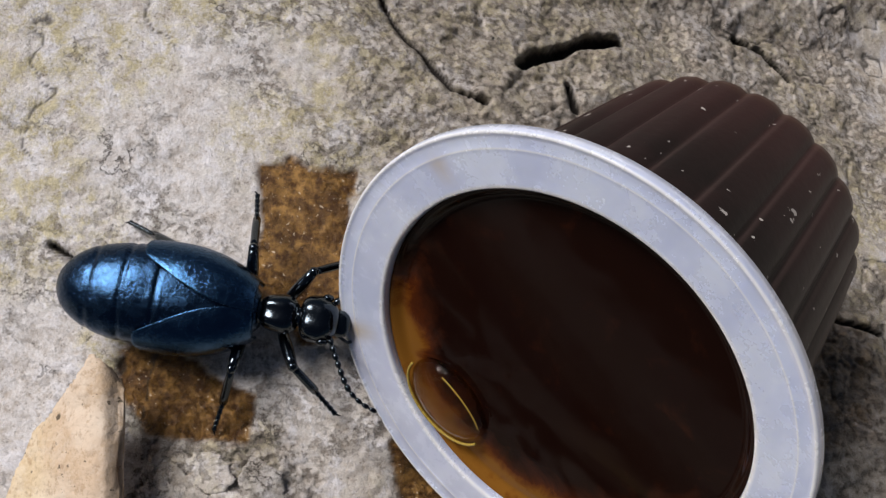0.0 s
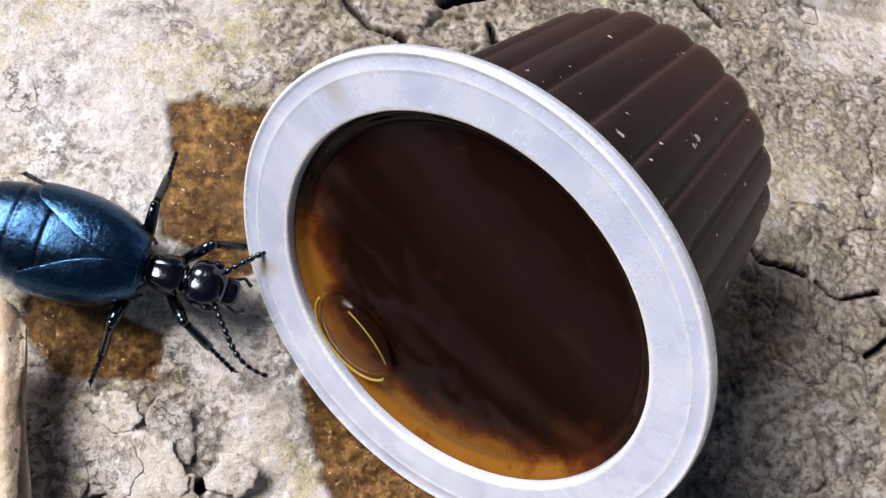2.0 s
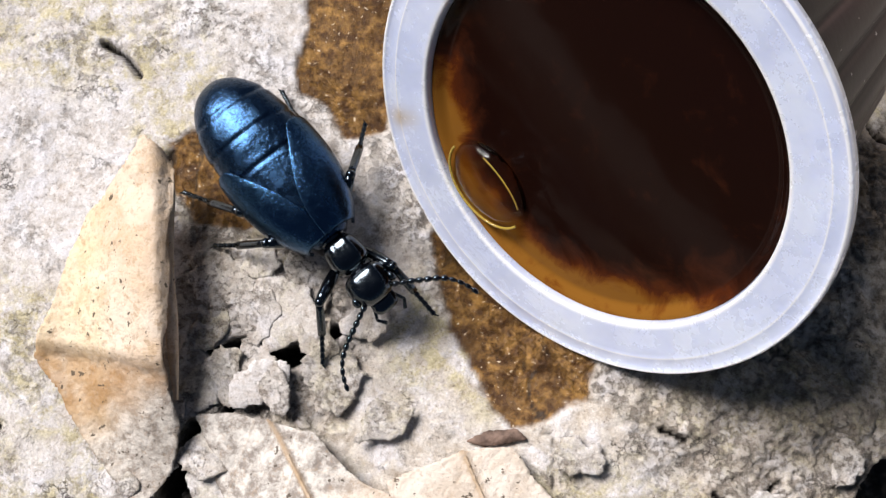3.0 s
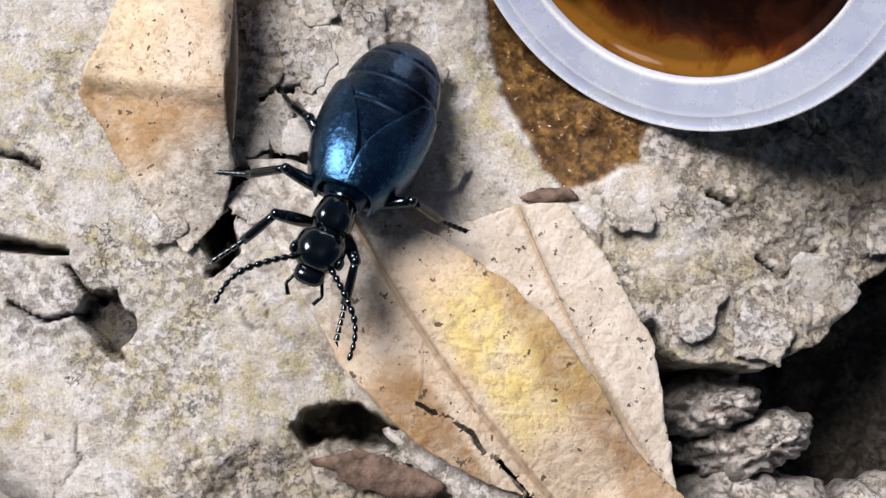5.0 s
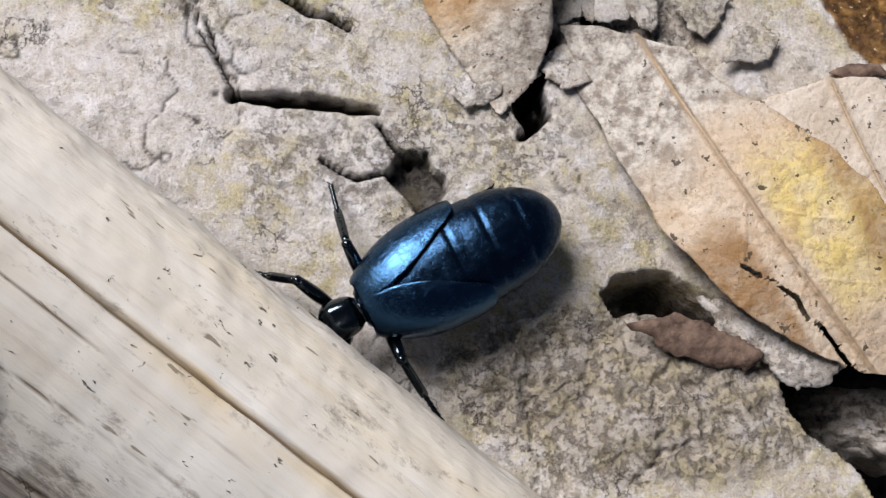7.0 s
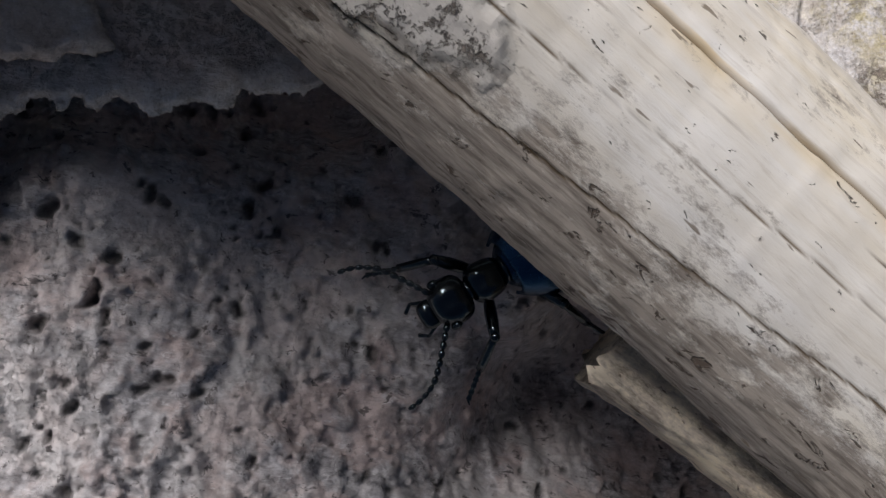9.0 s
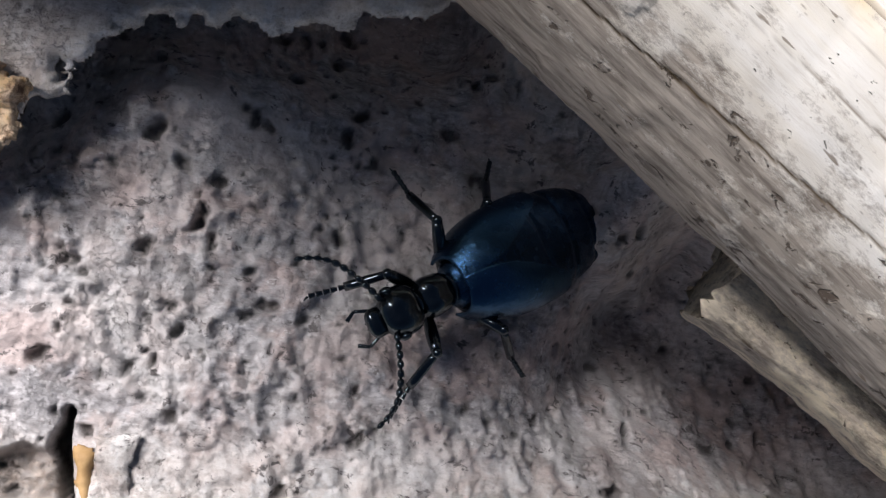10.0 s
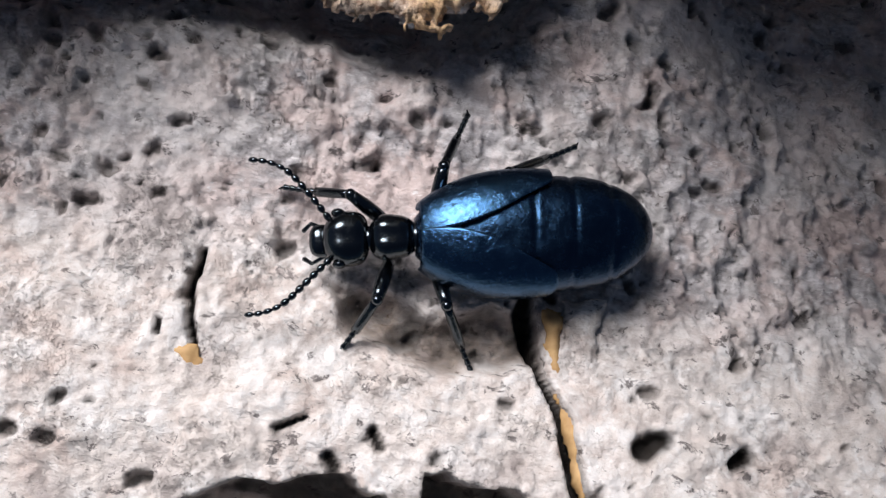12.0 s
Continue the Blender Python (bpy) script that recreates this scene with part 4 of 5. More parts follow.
flake([(-8.66, -7.62), (-8.36, -7.58), (-8.40, -7.85), (-8.34, -8.15), (-8.28, -8.55), (-8.42, -8.5), (-8.55, -8.1)], -0.10, 0.08, BARK, "pale raised lip of wood beside a crack", 0.05, 463, chalk=1.0, low=1.0, name="wood_ridge")
flake([(-0.36, -1.63), (-0.2, -1.56), (0.02, -1.53), (0.13, -1.61), (-0.2, -1.68)], 0.03, 0.04, FLAKE, "thin brown strip of bark", 0.02, 451)
flake([(-8.78, -7.7), (-8.64, -7.72), (-8.6, -8.05), (-8.42, -8.45), (-8.3, -8.9), (-8.38, -8.9), (-8.55, -8.4), (-8.7, -8.05)], -0.10, 0.10, AMBER_BIT, "long ochre splinter of wood beside a crack", 0.05, 461)
flake([(-11.08, -8.33), (-10.93, -8.28), (-10.86, -8.4), (-11.0, -8.5)], -0.03, 0.05, AMBER_BIT, "small ochre crumb of wood", 0.07, 471)


def scrap(x, y, size, lean, seed):
    """A thin torn scrap of decayed bark, lying slightly tilted."""
    r = random.Random(seed)
    n = r.randint(6, 8)
    turn, wide = r.uniform(0, 6.28), r.uniform(0.5, 0.9)
    corners = []
    for k in range(n):
        a = 6.2832 * (k + r.uniform(-0.25, 0.25)) / n
        d = size * r.uniform(0.65, 1.1)
        px, py = d * math.cos(a), d * wide * math.sin(a)
        corners.append((x + px * math.cos(turn) - py * math.sin(turn), y + px * math.sin(turn) + py * math.cos(turn)))
    ob, v = slab("bark_flake", corners, lambda u, w: height(x, y) + 0.085 + lean[0] * (u - x) + lean[1] * (w - y) + 0.10 * np.sin(5.0 * (u - x) + seed) * (w - y), 0.02, BARK, 0.08, 0.018, seed, 0.04, 0.012)
    paint(ob, "rough", np.full(len(v), r.uniform(0.1, 0.6)))
    paint(ob, "chalk", np.full(len(v), r.uniform(0.0, 1.0)))
    paint(ob, "green", np.full(len(v), r.uniform(0.0, 0.8)))
    return tagged(ob, "thin crumpled scrap of grey-white decayed bark", "bark flake", "loose flakes on the bark")


SCRAPS = [(-2.25, -0.42, 0.24), (-1.95, -0.25, 0.22), (-1.62, -0.45, 0.25), (-2.28, -0.80, 0.18), (-1.95, -0.72, 0.24), (-1.5, -0.85, 0.22),
          (-2.25, -1.15, 0.22), (-1.85, -1.18, 0.26), (-1.35, -1.2, 0.24), (-2.72, -1.75, 0.20), (-2.95, -2.0, 0.16), (-2.6, -1.45, 0.16), (-2.3, -1.75, 0.2), (-1.1, -0.75, 0.18),
          (-0.95, -1.5, 0.2), (1.05, -2.45, 0.2), (1.5, -2.55, 0.24), (2.0, -2.2, 0.24), (0.5, -1.75, 0.16), (2.5, -1.75, 0.2)]
for k, (x, y, size) in enumerate(SCRAPS):
    scrap(x, y, 1.35 * size, (0.13 * math.sin(2.1 * k), 0.13 * math.cos(3.3 * k)), 500 + 11 * k)


def rough_lump(x, y, z, size, turn, seed):
    """A craggy knob of rotten wood."""
    nu, nv = 56, 84
    ph = np.linspace(0.02, math.pi - 0.02, nu)[:, None]
    th = np.linspace(0, 2 * np.pi, nv, endpoint=False)[None, :]
    a, b, c = np.sin(ph) * np.cos(th), np.sin(ph) * np.sin(th), np.cos(ph) + 0 * th
    g = 1 + 0.75 * (fbm(a + 0.6 * c, b - 0.5 * c, 0.6, seed, 5, 0.6) - 0.5) + 0.10 * np.abs(np.sin(9 * (a + 0.4 * b) + 4 * fbm(a, b + c, 0.5, seed + 3, 3)))
    v = np.stack([a * g * size[0], b * g * size[1], c * g * size[2]], -1).reshape(-1, 3)
    f = grid_faces(nu, nv, True).tolist() + [list(range(nv))[::-1], [(nu - 1) * nv + k for k in range(nv)]]
    ob = mesh_object("wood_lump", v, f, BARK)
    paint(ob, "rough", np.full(nu * nv, 0.55))
    paint(ob, "chalk", np.full(nu * nv, 0.5))
    ob.matrix_world = Matrix.Translation((x * U, y * U, z * U)) @ Matrix.Rotation(radians(turn), 4, "Z")
    return tagged(ob, "craggy grey knob of rotten wood in the hollow", "wood", "knobs in the hollow")


LUMPS = [(1.38, -3.12, -1.25, (0.42, 0.24, 0.85), 25, 601), (1.76, -3.42, -1.25, (0.48, 0.26, 0.85), 15, 611), (1.85, -3.98, -1.3, (0.6, 0.36, 0.9), -5, 621), (0.4, -4.22, -1.35, (0.5, 0.3, 0.85), 0, 631), (2.9, -4.3, -1.5, (0.6, 0.5, 0.8), 40, 641)]
for row in LUMPS:
    rough_lump(*row)


# ---- the jelly cup ----
def lathe(rings, n, fold=None):
    """Points of a turned shape: rings of (radius, height); fold changes the radius by angle."""
    th = np.linspace(0, 2 * np.pi, n, endpoint=False)
    v = []
    for k, (r, z) in enumerate(rings):
        rr = r * (fold(th, k, z) if fold else 1.0) + 0 * th
        v.append(np.stack([rr * np.cos(th), rr * np.sin(th), z + 0 * th], -1))
    return np.concatenate(v)


SMUDGES = [(2.7, 1.6, 0.07), (3.85, 1.68, 0.08)]  # angle, radius and size of brown smears on the rim


def build_cup():
    cup = new("jelly_cup")
    az, el = radians(225.2), radians(38.2)
    axis = Vector((math.cos(el) * math.cos(az), math.cos(el) * math.sin(az), math.sin(el)))
    cup.matrix_world = Matrix.Translation(Vector((0.524, 0.367, 1.186)) * U) @ axis.to_track_quat("Z", "Y").to_matrix().to_4x4()
    R, inner, H, rb = 1.80, 1.41, 2.57, 1.2
    n = 240
    rings = [(inner - 0.02, -0.16), (inner - 0.012, -0.025), (inner - 0.006, -0.006), (inner + 0.004, 0.0), (inner + 0.03, 0.001), (R - 0.16, 0.0), (R - 0.135, 0.001), (R - 0.125, 0.004), (R - 0.115, 0.001), (R - 0.05, 0.0), (R - 0.03, 0.004), (R - 0.018, 0.011), (R - 0.006, 0.008), (R, -0.004), (R + 0.002, -0.03), (R, -0.085), (R - 0.02, -0.09), (R - 0.03, -0.05), (inner + 0.08, -0.06), (inner + 0.03, -0.16)]
    v = lathe(rings, n)
    f = grid_faces(len(rings), n, True).tolist() + [[(len(rings) - 1) * n + k, (len(rings) - 1) * n + (k + 1) % n, (k + 1) % n, k] for k in range(n)]
    rim = tagged(mesh_object("rim", v, f, PLASTIC, cup), "milky white plastic flange")
    paint(rim, "lip", np.repeat([1.0 if k in (2, 3, 7, 11, 12) else 0.0 for k in range(len(rings))], n))
    turn_at, out = np.arctan2(v[:, 1], v[:, 0]), np.hypot(v[:, 0], v[:, 1])
    smudge = 0
    for a, r, wide in SMUDGES:
        smudge = smudge + 0.8 * np.exp(-(((turn_at - a + np.pi) % (2 * np.pi) - np.pi) * r / wide) ** 2 - ((out - r) / wide) ** 2)
    paint(rim, "smudge", smudge)

    def flute(th, k, z):
        deep = step(-0.1, -0.5, z) * 0.032
        return 1 - deep * (1 - np.abs(np.cos(th * 12))) ** 1.5

    zs = np.linspace(-0.06, -H + 0.12, 40)
    prof = [(inner + 0.05 + (rb - inner - 0.05) * (-z / H) ** 1.15, z) for z in zs] + [(rb - 0.03, -H + 0.05), (rb - 0.12, -H), (rb - 0.4, -H), (0.05, -H + 0.06)]
    v = lathe(prof, 528, flute)
    f = grid_faces(len(prof), 528, True).tolist() + [[(len(prof) - 1) * 528 + k for k in range(528)]]
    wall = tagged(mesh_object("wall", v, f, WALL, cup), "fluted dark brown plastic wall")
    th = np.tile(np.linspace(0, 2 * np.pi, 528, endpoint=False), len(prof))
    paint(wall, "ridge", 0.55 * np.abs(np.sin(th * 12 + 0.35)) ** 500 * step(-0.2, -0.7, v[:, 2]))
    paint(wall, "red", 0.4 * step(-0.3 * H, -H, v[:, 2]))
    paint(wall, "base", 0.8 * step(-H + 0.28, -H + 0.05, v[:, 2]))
    # jelly: a slightly domed top that meets the wall in a meniscus
    rr = np.concatenate([np.linspace(0.004, 1.15, 30), np.linspace(1.18, inner - 0.018, 14)])
    top = [(r, -0.13 + 0.04 * (1 - (r / inner) ** 2) + 0.06 * step(inner - 0.12, inner - 0.02, r)) for r in rr]
    v = lathe(top, 200)
    f = grid_faces(len(top), 200, True).tolist() + [list(range(200))[::-1]]
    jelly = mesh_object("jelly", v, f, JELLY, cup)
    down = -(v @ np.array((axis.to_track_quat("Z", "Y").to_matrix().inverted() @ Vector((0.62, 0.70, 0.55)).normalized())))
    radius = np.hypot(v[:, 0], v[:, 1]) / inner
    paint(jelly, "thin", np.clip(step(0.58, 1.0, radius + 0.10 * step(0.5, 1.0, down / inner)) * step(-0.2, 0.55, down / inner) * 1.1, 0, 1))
    tagged(jelly, "glossy dark brown jelly with amber edge")
    # an air bubble under the skin of the jelly
    bm = bmesh.new()
    q = axis.to_track_quat("Z", "Y").to_matrix().inverted()
    spot = q @ (Vector((-0.119, 0.354, 0.17)) - Vector((0.524, 0.367, 1.186)))
    tall = q @ Vector((0.45, -0.89, 0.0))
    turn = Matrix.Rotation(math.atan2(tall.y, tall.x), 3, "Z")
    spot = spot + turn @ Vector((0, 0.08, 0))
    at = (spot.x, spot.y, -0.09)
    ball(bm, (0.36, 0.26, 0.13), at, turn)
    bubble = part("bubble", bm, AMBER, cup, "clear amber air bubble")
    # yellow rods stand in for the highlight along the bubble's edge
    bm = bmesh.new()
    ring, inner_arc = [], []
    for k in range(20):
        a = math.pi * (0.02 + 0.96 * k / 19)
        p = turn @ Vector((0.375 * math.cos(a), -0.275 * math.sin(a), 0.02))
        ring.append(Vector(at) + p + Vector((0, 0, 0.03)))
        inner_arc.append(Vector(at) + turn @ Vector((0.33 * math.cos(a), 0.05 + 0.15 * math.sin(a), 0.05 + 0.03 * math.sin(a))))
    for a, b in zip(ring, ring[1:]):
        rod(bm, a, b, 0.011, 0.011, 8)
    part("bubble_edge", bm, AMBER_RING, bubble)
    bm = bmesh.new()
    for a, b in zip(inner_arc[3:14], inner_arc[4:14]):
        rod(bm, a, b, 0.006, 0.006, 8)
    part("bubble_edge", bm, AMBER_RING, bubble)
    return tagged(cup, "tilted fluted cup of dark brown jelly with a milky rim", "jelly cup")


build_cup()


# ---- the beetle ----
def build_beetle():
    beetle = new("beetle")
    zc = 0.36
    # abdomen with segment rings; x runs to the head
    def girth(s):
        k = np.abs((s - 0.57) / np.where(s < 0.57, 0.60, 0.432))
        return np.sqrt(np.clip(1 - k ** np.where(s < 0.57, 2.2, 2.1), 0, 1))

    def rise(s):
        k = np.abs((s - 0.50) / np.where(s < 0.50, 0.53, 0.502))
        return np.sqrt(np.clip(1 - k ** np.where(s < 0.50, 2.6, 3.0), 0, 1))

    n, m = 100, 64
    t = np.linspace(0, 0.999, n)[:, None]
    th = np.linspace(0, 2 * np.pi, m, endpoint=False)[None, :]
    groove = np.abs(((t * 6.0 + 0.15 + 0.05 * np.cos(th)) % 1) - 0.5) * 2
    lumps = fbm(3 * t + 0 * th, np.cos(th) + 0 * t, 0.5, 701, 3) - 0.5
    bump = 1 - 0.03 * step(0.75, 1.0, groove) * (t > 0.4) + 0.07 * lumps
    rr, zz = girth(t) * bump, np.minimum(rise(t), 1.25 * girth(t)) * bump
    x = 0.45 - 1.53 * t + 0 * th
    y = 0.37 * rr * np.cos(th)
    z = zc - 0.02 + 0.28 * zz * np.sign(np.sin(th)) * np.abs(np.sin(th)) ** 0.7 * np.where(np.sin(th) < 0, 0.75, 1.0)
    v = np.stack([x, y, z], -1).reshape(-1, 3)
    f = [q[::-1] for q in grid_faces(n, m, True).tolist()] + [list(range(m)), [(n - 1) * m + k for k in range(m)][::-1]]
    tagged(mesh_object("abdomen", v, f, BLACK_BLUE, beetle), "swollen blue-black abdomen")
    # wing cases: two short shells that overlap in front and part behind
    for side in (1, -1):
        nu, nv = 44, 36
        u = np.linspace(0, 1, nu)[:, None]
        w = np.linspace(0, 1, nv)[None, :]
        end = 0.56 * (1 - 0.45 * np.abs((w - 0.38) / 0.62) ** 2.6) - 0.10 * step(0.3, 0.0, w)
        ss = 0.02 + (end - 0.02) * u
        rad = girth(ss + 0.02) * (1.045 + 0.05 * np.sin(np.pi * np.clip(u, 0, 1)) * (0.3 + w)) + 0.012
        a0 = -0.10 + 0.45 * u**2 if side > 0 else 0.02 + 0.42 * u**2
        ang = a0 + (1.95 - a0) * w
        xx = 0.45 - 1.53 * ss
        yy = side * 0.37 * rad * np.sin(ang)
        zz = zc - 0.02 + 0.28 * np.minimum(rad * rise(ss + 0.02) / np.maximum(girth(ss + 0.02), 0.05), 1.25 * rad) * np.sign(np.cos(ang)) * np.abs(np.cos(ang)) ** 0.7 + (0.014 if side > 0 else 0.0)
        v = np.stack([xx, yy, zz], -1).reshape(-1, 3)
        f = grid_faces(nu, nv)
        e = mesh_object("wing_case", v, f if side > 0 else f[:, ::-1], SHELL, beetle)
        s = e.modifiers.new("thickness", "SOLIDIFY")
        s.thickness, s.offset = 0.022 * U, 1
        tagged(e, "short dimpled metallic blue wing case")
    def shield(c):
        # squarish, narrower behind, with a shallow dent along the middle
        x, y = math.copysign(abs(c.x) ** 0.68, c.x), math.copysign(abs(c.y) ** 0.75, c.y)
        return Vector((x, y * (0.93 + 0.10 * x - 0.14 * max(0, x) ** 3), c.z * (1 - 0.10 * math.exp(-(c.y / 0.25) ** 2))))

    bm = bmesh.new()
    ball(bm, (0.155, 0.155, 0.125), (0.59, 0, zc), seg=40, rings=28, shape=shield)
    ball(bm, (0.09, 0.10, 0.09), (0.43, 0, zc))
    part("pronotum", bm, BLACK, beetle, "squarish black thorax shield")

    def skull(c):
        # flat behind, widest at the cheeks, narrowing to the mouth
        x, y = math.copysign(abs(c.x) ** (0.5 if c.x < 0 else 0.85), c.x), math.copysign(abs(c.y) ** 0.75, c.y)
        return Vector((x, y * (0.96 - 0.24 * max(0, x) + 0.05 * x), c.z * (1 - 0.06 * math.exp(-(c.y / 0.2) ** 2))))

    bm = bmesh.new()
    ball(bm, (0.15, 0.185, 0.13), (0.885, 0, zc - 0.03), seg=40, rings=28, shape=skull)
    ball(bm, (0.06, 0.075, 0.065), (0.74, 0, zc - 0.01))
    ball(bm, (0.085, 0.105, 0.06), (1.03, 0, zc - 0.09), shape=lambda c: Vector((math.copysign(abs(c.x) ** 0.7, c.x), math.copysign(abs(c.y) ** 0.7, c.y), c.z)))
    head = part("head", bm, BLACK, beetle)
    for side in (1, -1):
        bm = bmesh.new()
        ball(bm, (0.045, 0.03, 0.05), (0.93, side * 0.163, zc - 0.01), seg=12, rings=8)
        part("eye", bm, BLACK, head)
        bm = bmesh.new()
        rod(bm, (1.02, side * 0.06, zc - 0.12), (1.09, side * 0.015, zc - 0.15), 0.028, 0.010)
        part("jaw", bm, BLACK, head)
        bm = bmesh.new()
        rod(bm, (1.0, side * 0.08, zc - 0.14), (1.10, side * 0.13, zc - 0.2), 0.014, 0.012)
        rod(bm, (1.10, side * 0.13, zc - 0.2), (1.15, side * 0.09, zc - 0.25), 0.012, 0.016)
        part("palp", bm, BLACK, head)
        # beaded feeler, elbowed in the middle
        p = Vector((0.98, side * 0.12, zc - 0.02))
        d = Vector((0.55, side * 0.75, 0.2)).normalized()
        feeler = None
        for k in range(11):
            bm = bmesh.new()
            q = p + d * 0.062
            mid, turn = (p + q) / 2, d.to_track_quat("X", "Z").to_matrix()
            ball(bm, (0.034, 0.024 if k < 7 else 0.019, 0.024 if k < 7 else 0.019), mid, turn, 10, 6)
            if k == 0:
                feeler = part("antenna", bm, BLACK, beetle, "beaded black feeler")
            else:
                part("bead", bm, BLACK, feeler)
            p = q
            d = (d + Vector((0.14 if k > 4 else 0.02, -side * (0.10 if k > 4 else -0.02), -0.07))).normalized()
        FEELERS.append(feeler)
    # legs: thigh as the part, shin and foot under it
    for k, (x0, yaw, lift) in enumerate(((0.60, 52, 0.16), (0.33, 100, 0.20), (0.12, 150, 0.20))):
        for side in (1, -1):
            hip = Vector((x0, side * 0.11, zc - 0.16))
            dirn = Vector((math.cos(radians(yaw)), side * math.sin(radians(yaw)), 0))
            long = (0.30, 0.34, 0.40)[k]
            knee = dirn * long + Vector((0, 0, lift))
            bend = radians(-18 if k == 0 else 14 if k == 1 else 20) * side
            d2 = Matrix.Rotation(bend, 3, "Z") @ dirn
            ankle = knee + d2 * (0.22, 0.26, 0.32)[k] + Vector((0, 0, -lift - 0.05))
            toe = ankle + d2 * (0.22, 0.22, 0.26)[k]
            toe.z = 0.02 - hip.z
            ankle.z = max(ankle.z, 0.05 - hip.z)
            bm = bmesh.new()
            rod(bm, (0, 0, 0), knee, 0.035, 0.036, bulge=0.35)
            leg = part("leg", bm, BLACK, beetle)
            leg.location = hip * U
            bm = bmesh.new()
            rod(bm, knee, ankle, 0.028, 0.032, bulge=0.1)
            ball(bm, (0.04, 0.04, 0.04), knee, seg=10, rings=6)
            part("shin", bm, BLACK, leg)
            bm = bmesh.new()
            for j in range(5):
                a, b = ankle.lerp(toe, j / 5), ankle.lerp(toe, (j + 0.85) / 5)
                rod(bm, a, b, 0.014, 0.022, 8)
            c = toe + Vector((0.03 * d2.x - 0.02 * d2.y, 0.03 * d2.y + 0.02 * d2.x, -0.01))
            rod(bm, toe, c, 0.010, 0.004, 6)
            part("foot", bm, BLACK, leg)
            LEGS.append((leg, hip, k, side))
    return tagged(beetle, "blue-black oil beetle with a swollen abdomen and beaded feelers", "beetle")


BLACK_BLUE = chitin_material("abdomen_skin", (0.0006, 0.001, 0.0022), (0.20, 0.50, 1.0), 0.7, 0.23, 1.68, 0.8)
LEGS, FEELERS = [], []
beetle = build_beetle()


def beetle_pose(x, y, heading, lift=0.0, pitch=0.0, roll=0.0):
    z = height(x, y) + lift + 0.04
    return Matrix.Translation((x * U, y * U, z * U)) @ Matrix.Rotation(radians(heading), 4, "Z") @ Matrix.Rotation(radians(-pitch), 4, "Y") @ Matrix.Rotation(radians(roll), 4, "X")


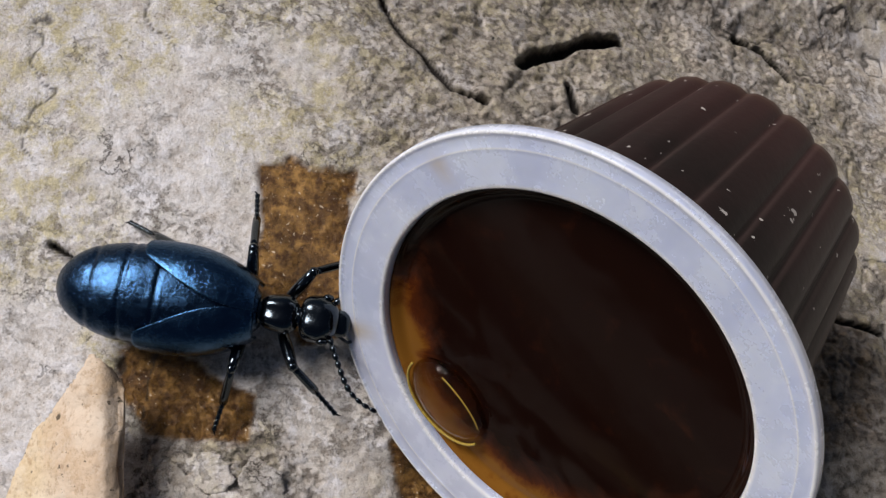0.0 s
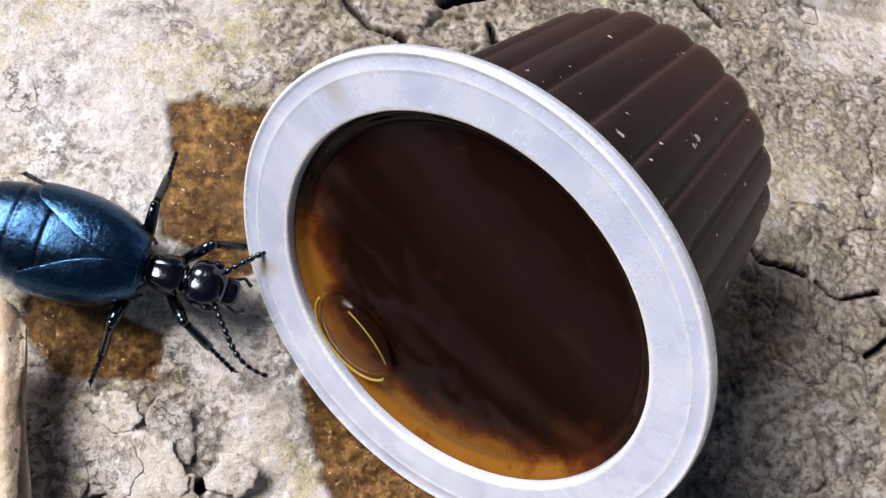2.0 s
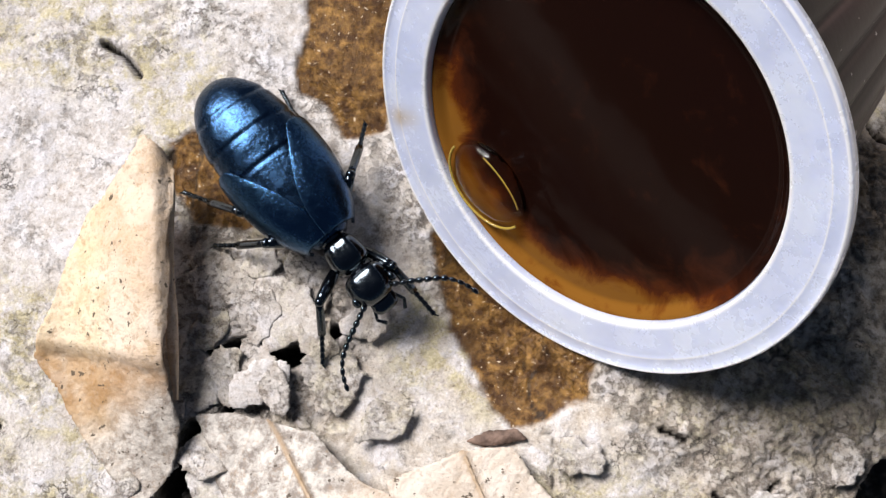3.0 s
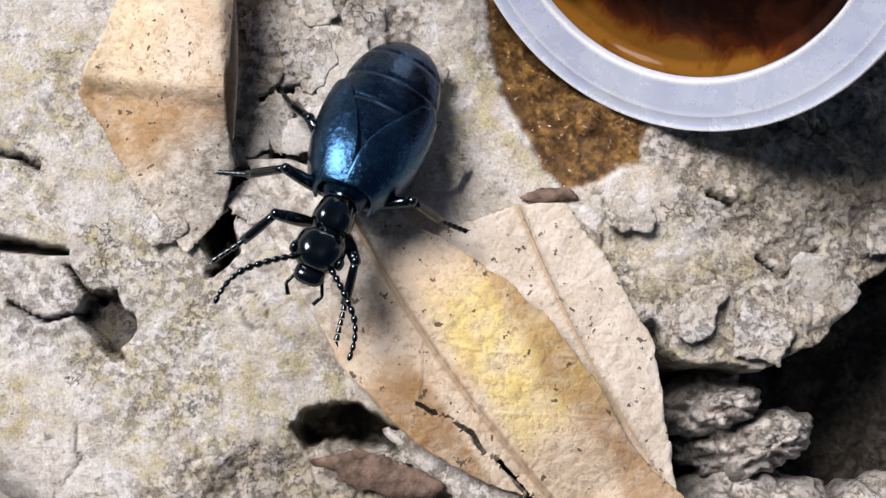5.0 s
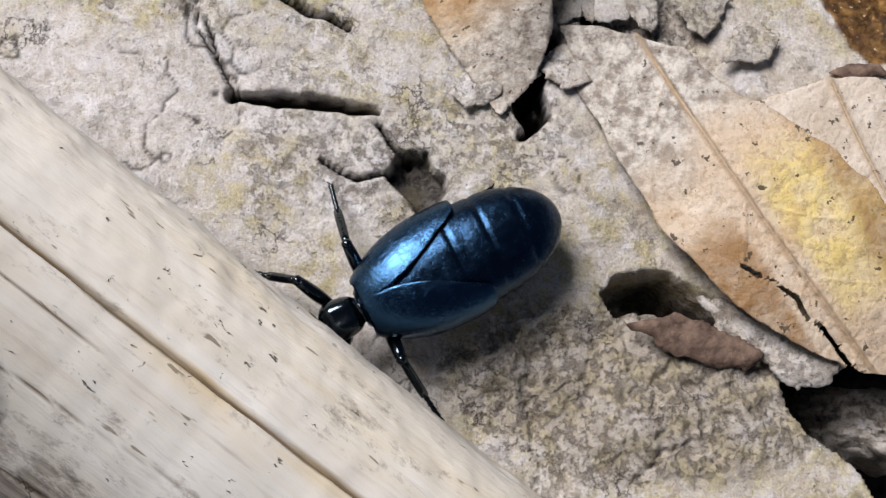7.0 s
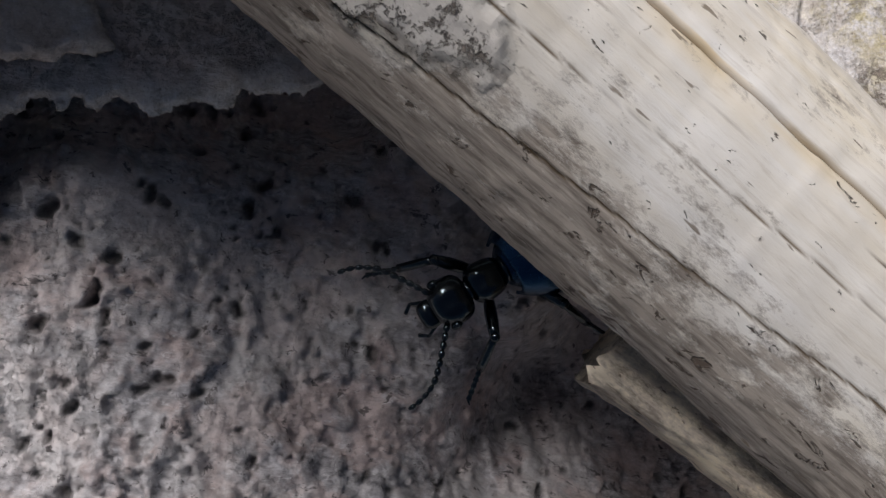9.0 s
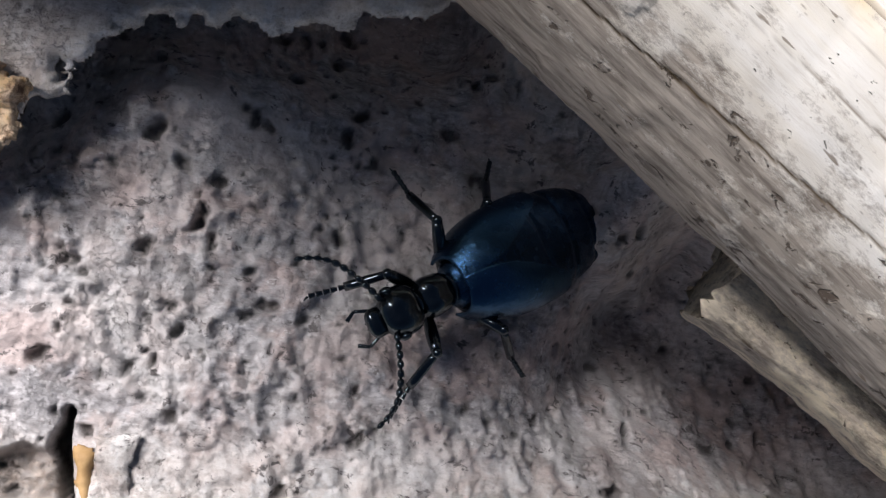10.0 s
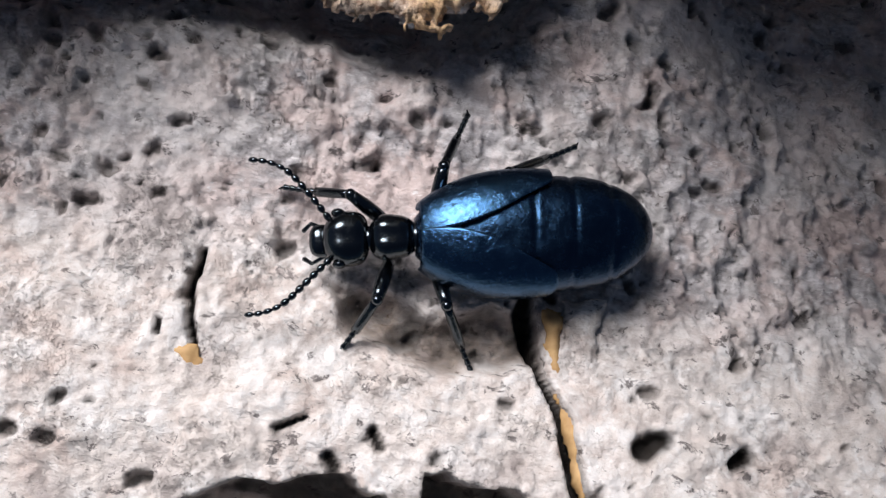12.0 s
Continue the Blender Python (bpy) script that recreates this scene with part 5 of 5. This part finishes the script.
def motions():
    way = [  # seconds, place of the body's middle, heading, lift, pitch
        (0.0, -2.00, 0.98, -8, 0.03, 0),
        (0.5, -1.93, 0.75, -15, 0.03, 0),
        (1.0, -1.98, 0.85, -8, 0.03, 0),
        (1.5, -2.02, 0.85, -4, 0.03, 0),
        (2.0, -2.10, 0.88, -16, 0.03, 0),
        (2.2, -2.13, 0.78, -33, 0.03, 0),
        (2.5, -2.17, 0.68, -47, 0.03, 0),
        (2.8, -1.87, 0.40, -47, 0.03, 0),
        (3.0, -1.61, 0.18, -50, 0.03, 0),
        (3.2, -1.48, 0.02, -52, 0.03, 0),
        (4.0, -1.38, -0.68, -78, 0.06, 0),
        (4.8, -1.34, -1.42, -102, 0.10, 20),
        (5.0, -1.56, -1.62, -109, 0.22, 27),
        (5.5, -1.87, -2.16, -121, 0.22, 29),
        (6.0, -2.21, -2.56, -140, 0.18, 18),
        (6.5, -2.67, -2.99, -143, 0.05, 2),
        (6.7, -2.95, -3.20, -150, 0.03, 0),
        (7.5, -3.72, -3.92, -146, 0.0, 0),
        (8.3, -4.40, -4.68, -148, 0.0, 0),
        (8.7, -4.71, -4.98, -150, 0.0, 0),
        (9.0, -5.10, -5.36, -142, 0.10, 8),
        (9.5, -5.60, -5.76, -144, 0.10, 18),
        (10.0, -6.28, -6.22, -147, 0.12, 30),
        (10.5, -7.10, -6.80, -151, 0.14, 22),
        (11.0, -8.02, -7.18, -156, 0.10, 15),
        (11.5, -8.74, -7.28, -164, 0.06, 3),
        (12.0, -9.26, -7.33, -169, 0.03, 0),
    ]
    walk(beetle, [(t, beetle_pose(x, y, a, lift, pitch)) for t, x, y, a, lift, pitch in way])
    # each leg's direction from the body, in degrees from the head, at these seconds
    beats = (0, 0.5, 1.0, 1.8, 2.2, 2.5, 2.8, 3.0, 3.2, 3.6, 4.0, 4.4, 4.8, 5.0, 5.25, 5.5, 5.75, 6.0, 6.3, 6.7, 7.1, 7.5, 7.9, 8.3, 8.7, 9.0, 9.5, 10.0, 10.3, 10.65, 11.0, 11.25, 11.5, 11.75, 12.0)
    stance = {
        (0, 1): (50, 40, 25, 25, 50, 27, 55, 20, 45, 30, 60, 30, 55, 28, 60, 54, 30, 60, 30, 60, 30, 60, 30, 60, 30, 60, 35, 55, 70, 35, 65, 40, 60, 45, 70),
        (1, 1): (90, 85, 75, 75, 95, 109, 85, 120, 95, 115, 85, 115, 80, 101, 80, 92, 115, 80, 76, 110, 80, 115, 85, 115, 80, 110, 90, 110, 135, 100, 123, 95, 108, 120, 100),
        (2, 1): (140, 143, 144, 144, 150, 163, 145, 150, 140, 160, 140, 160, 140, 151, 140, 154, 140, 155, 165, 150, 160, 140, 160, 140, 160, 140, 160, 150, 150, 165, 163, 145, 165, 150, 165),
        (0, -1): (60, 45, 50, 50, 40, 53, 35, 60, 40, 60, 30, 60, 35, 60, 35, 66, 40, 60, 66, 40, 65, 35, 65, 35, 60, 40, 60, 30, 22, 55, 35, 60, 30, 55, 34),
        (1, -1): (92, 88, 85, 88, 95, 108, 90, 120, 95, 80, 115, 80, 105, 78, 110, 111, 85, 110, 84, 110, 85, 115, 80, 110, 85, 115, 80, 90, 82, 115, 100, 80, 110, 90, 103),
        (2, -1): (168, 165, 165, 165, 150, 133, 150, 132, 150, 135, 155, 135, 150, 120, 150, 122, 150, 130, 134, 130, 155, 130, 155, 135, 155, 130, 150, 130, 118, 145, 140, 125, 145, 130, 135),
    }
    rest = (52, 100, 150)
    for leg, hip, k, side in LEGS:
        yaws, rows = stance[(k, side)], []

        def leg_pose(yaw, up):
            return Matrix.Translation(hip * U) @ Matrix.Rotation(radians(yaw - rest[k]) * side, 4, "Z") @ Matrix.Rotation(radians(up) * side, 4, "X")

        for j, (t, yaw) in enumerate(zip(beats, yaws)):
            rows.append((t, leg_pose(yaw, 0)))
            if j + 1 < len(beats):
                ahead = yaws[j + 1]
                rows.append(((t + beats[j + 1]) / 2, leg_pose((yaw + ahead) / 2, 8 if ahead < yaw - 8 else 0)))
        walk(leg, rows)
    for feeler, side in zip(FEELERS, (1, -1)):
        at = Vector((0.98, side * 0.12, 0.34)) * U
        rows = []
        for j in range(25):
            t = j * 0.5
            a, b = 10 * math.sin(1.9 * t + side), 6 * math.sin(2.7 * t + 2 * side)
            rows.append((t, Matrix.Translation(at) @ Matrix.Rotation(radians(a), 4, "Z") @ Matrix.Rotation(radians(b), 4, "Y") @ Matrix.Translation(-at)))
        walk(feeler, rows)


motions()
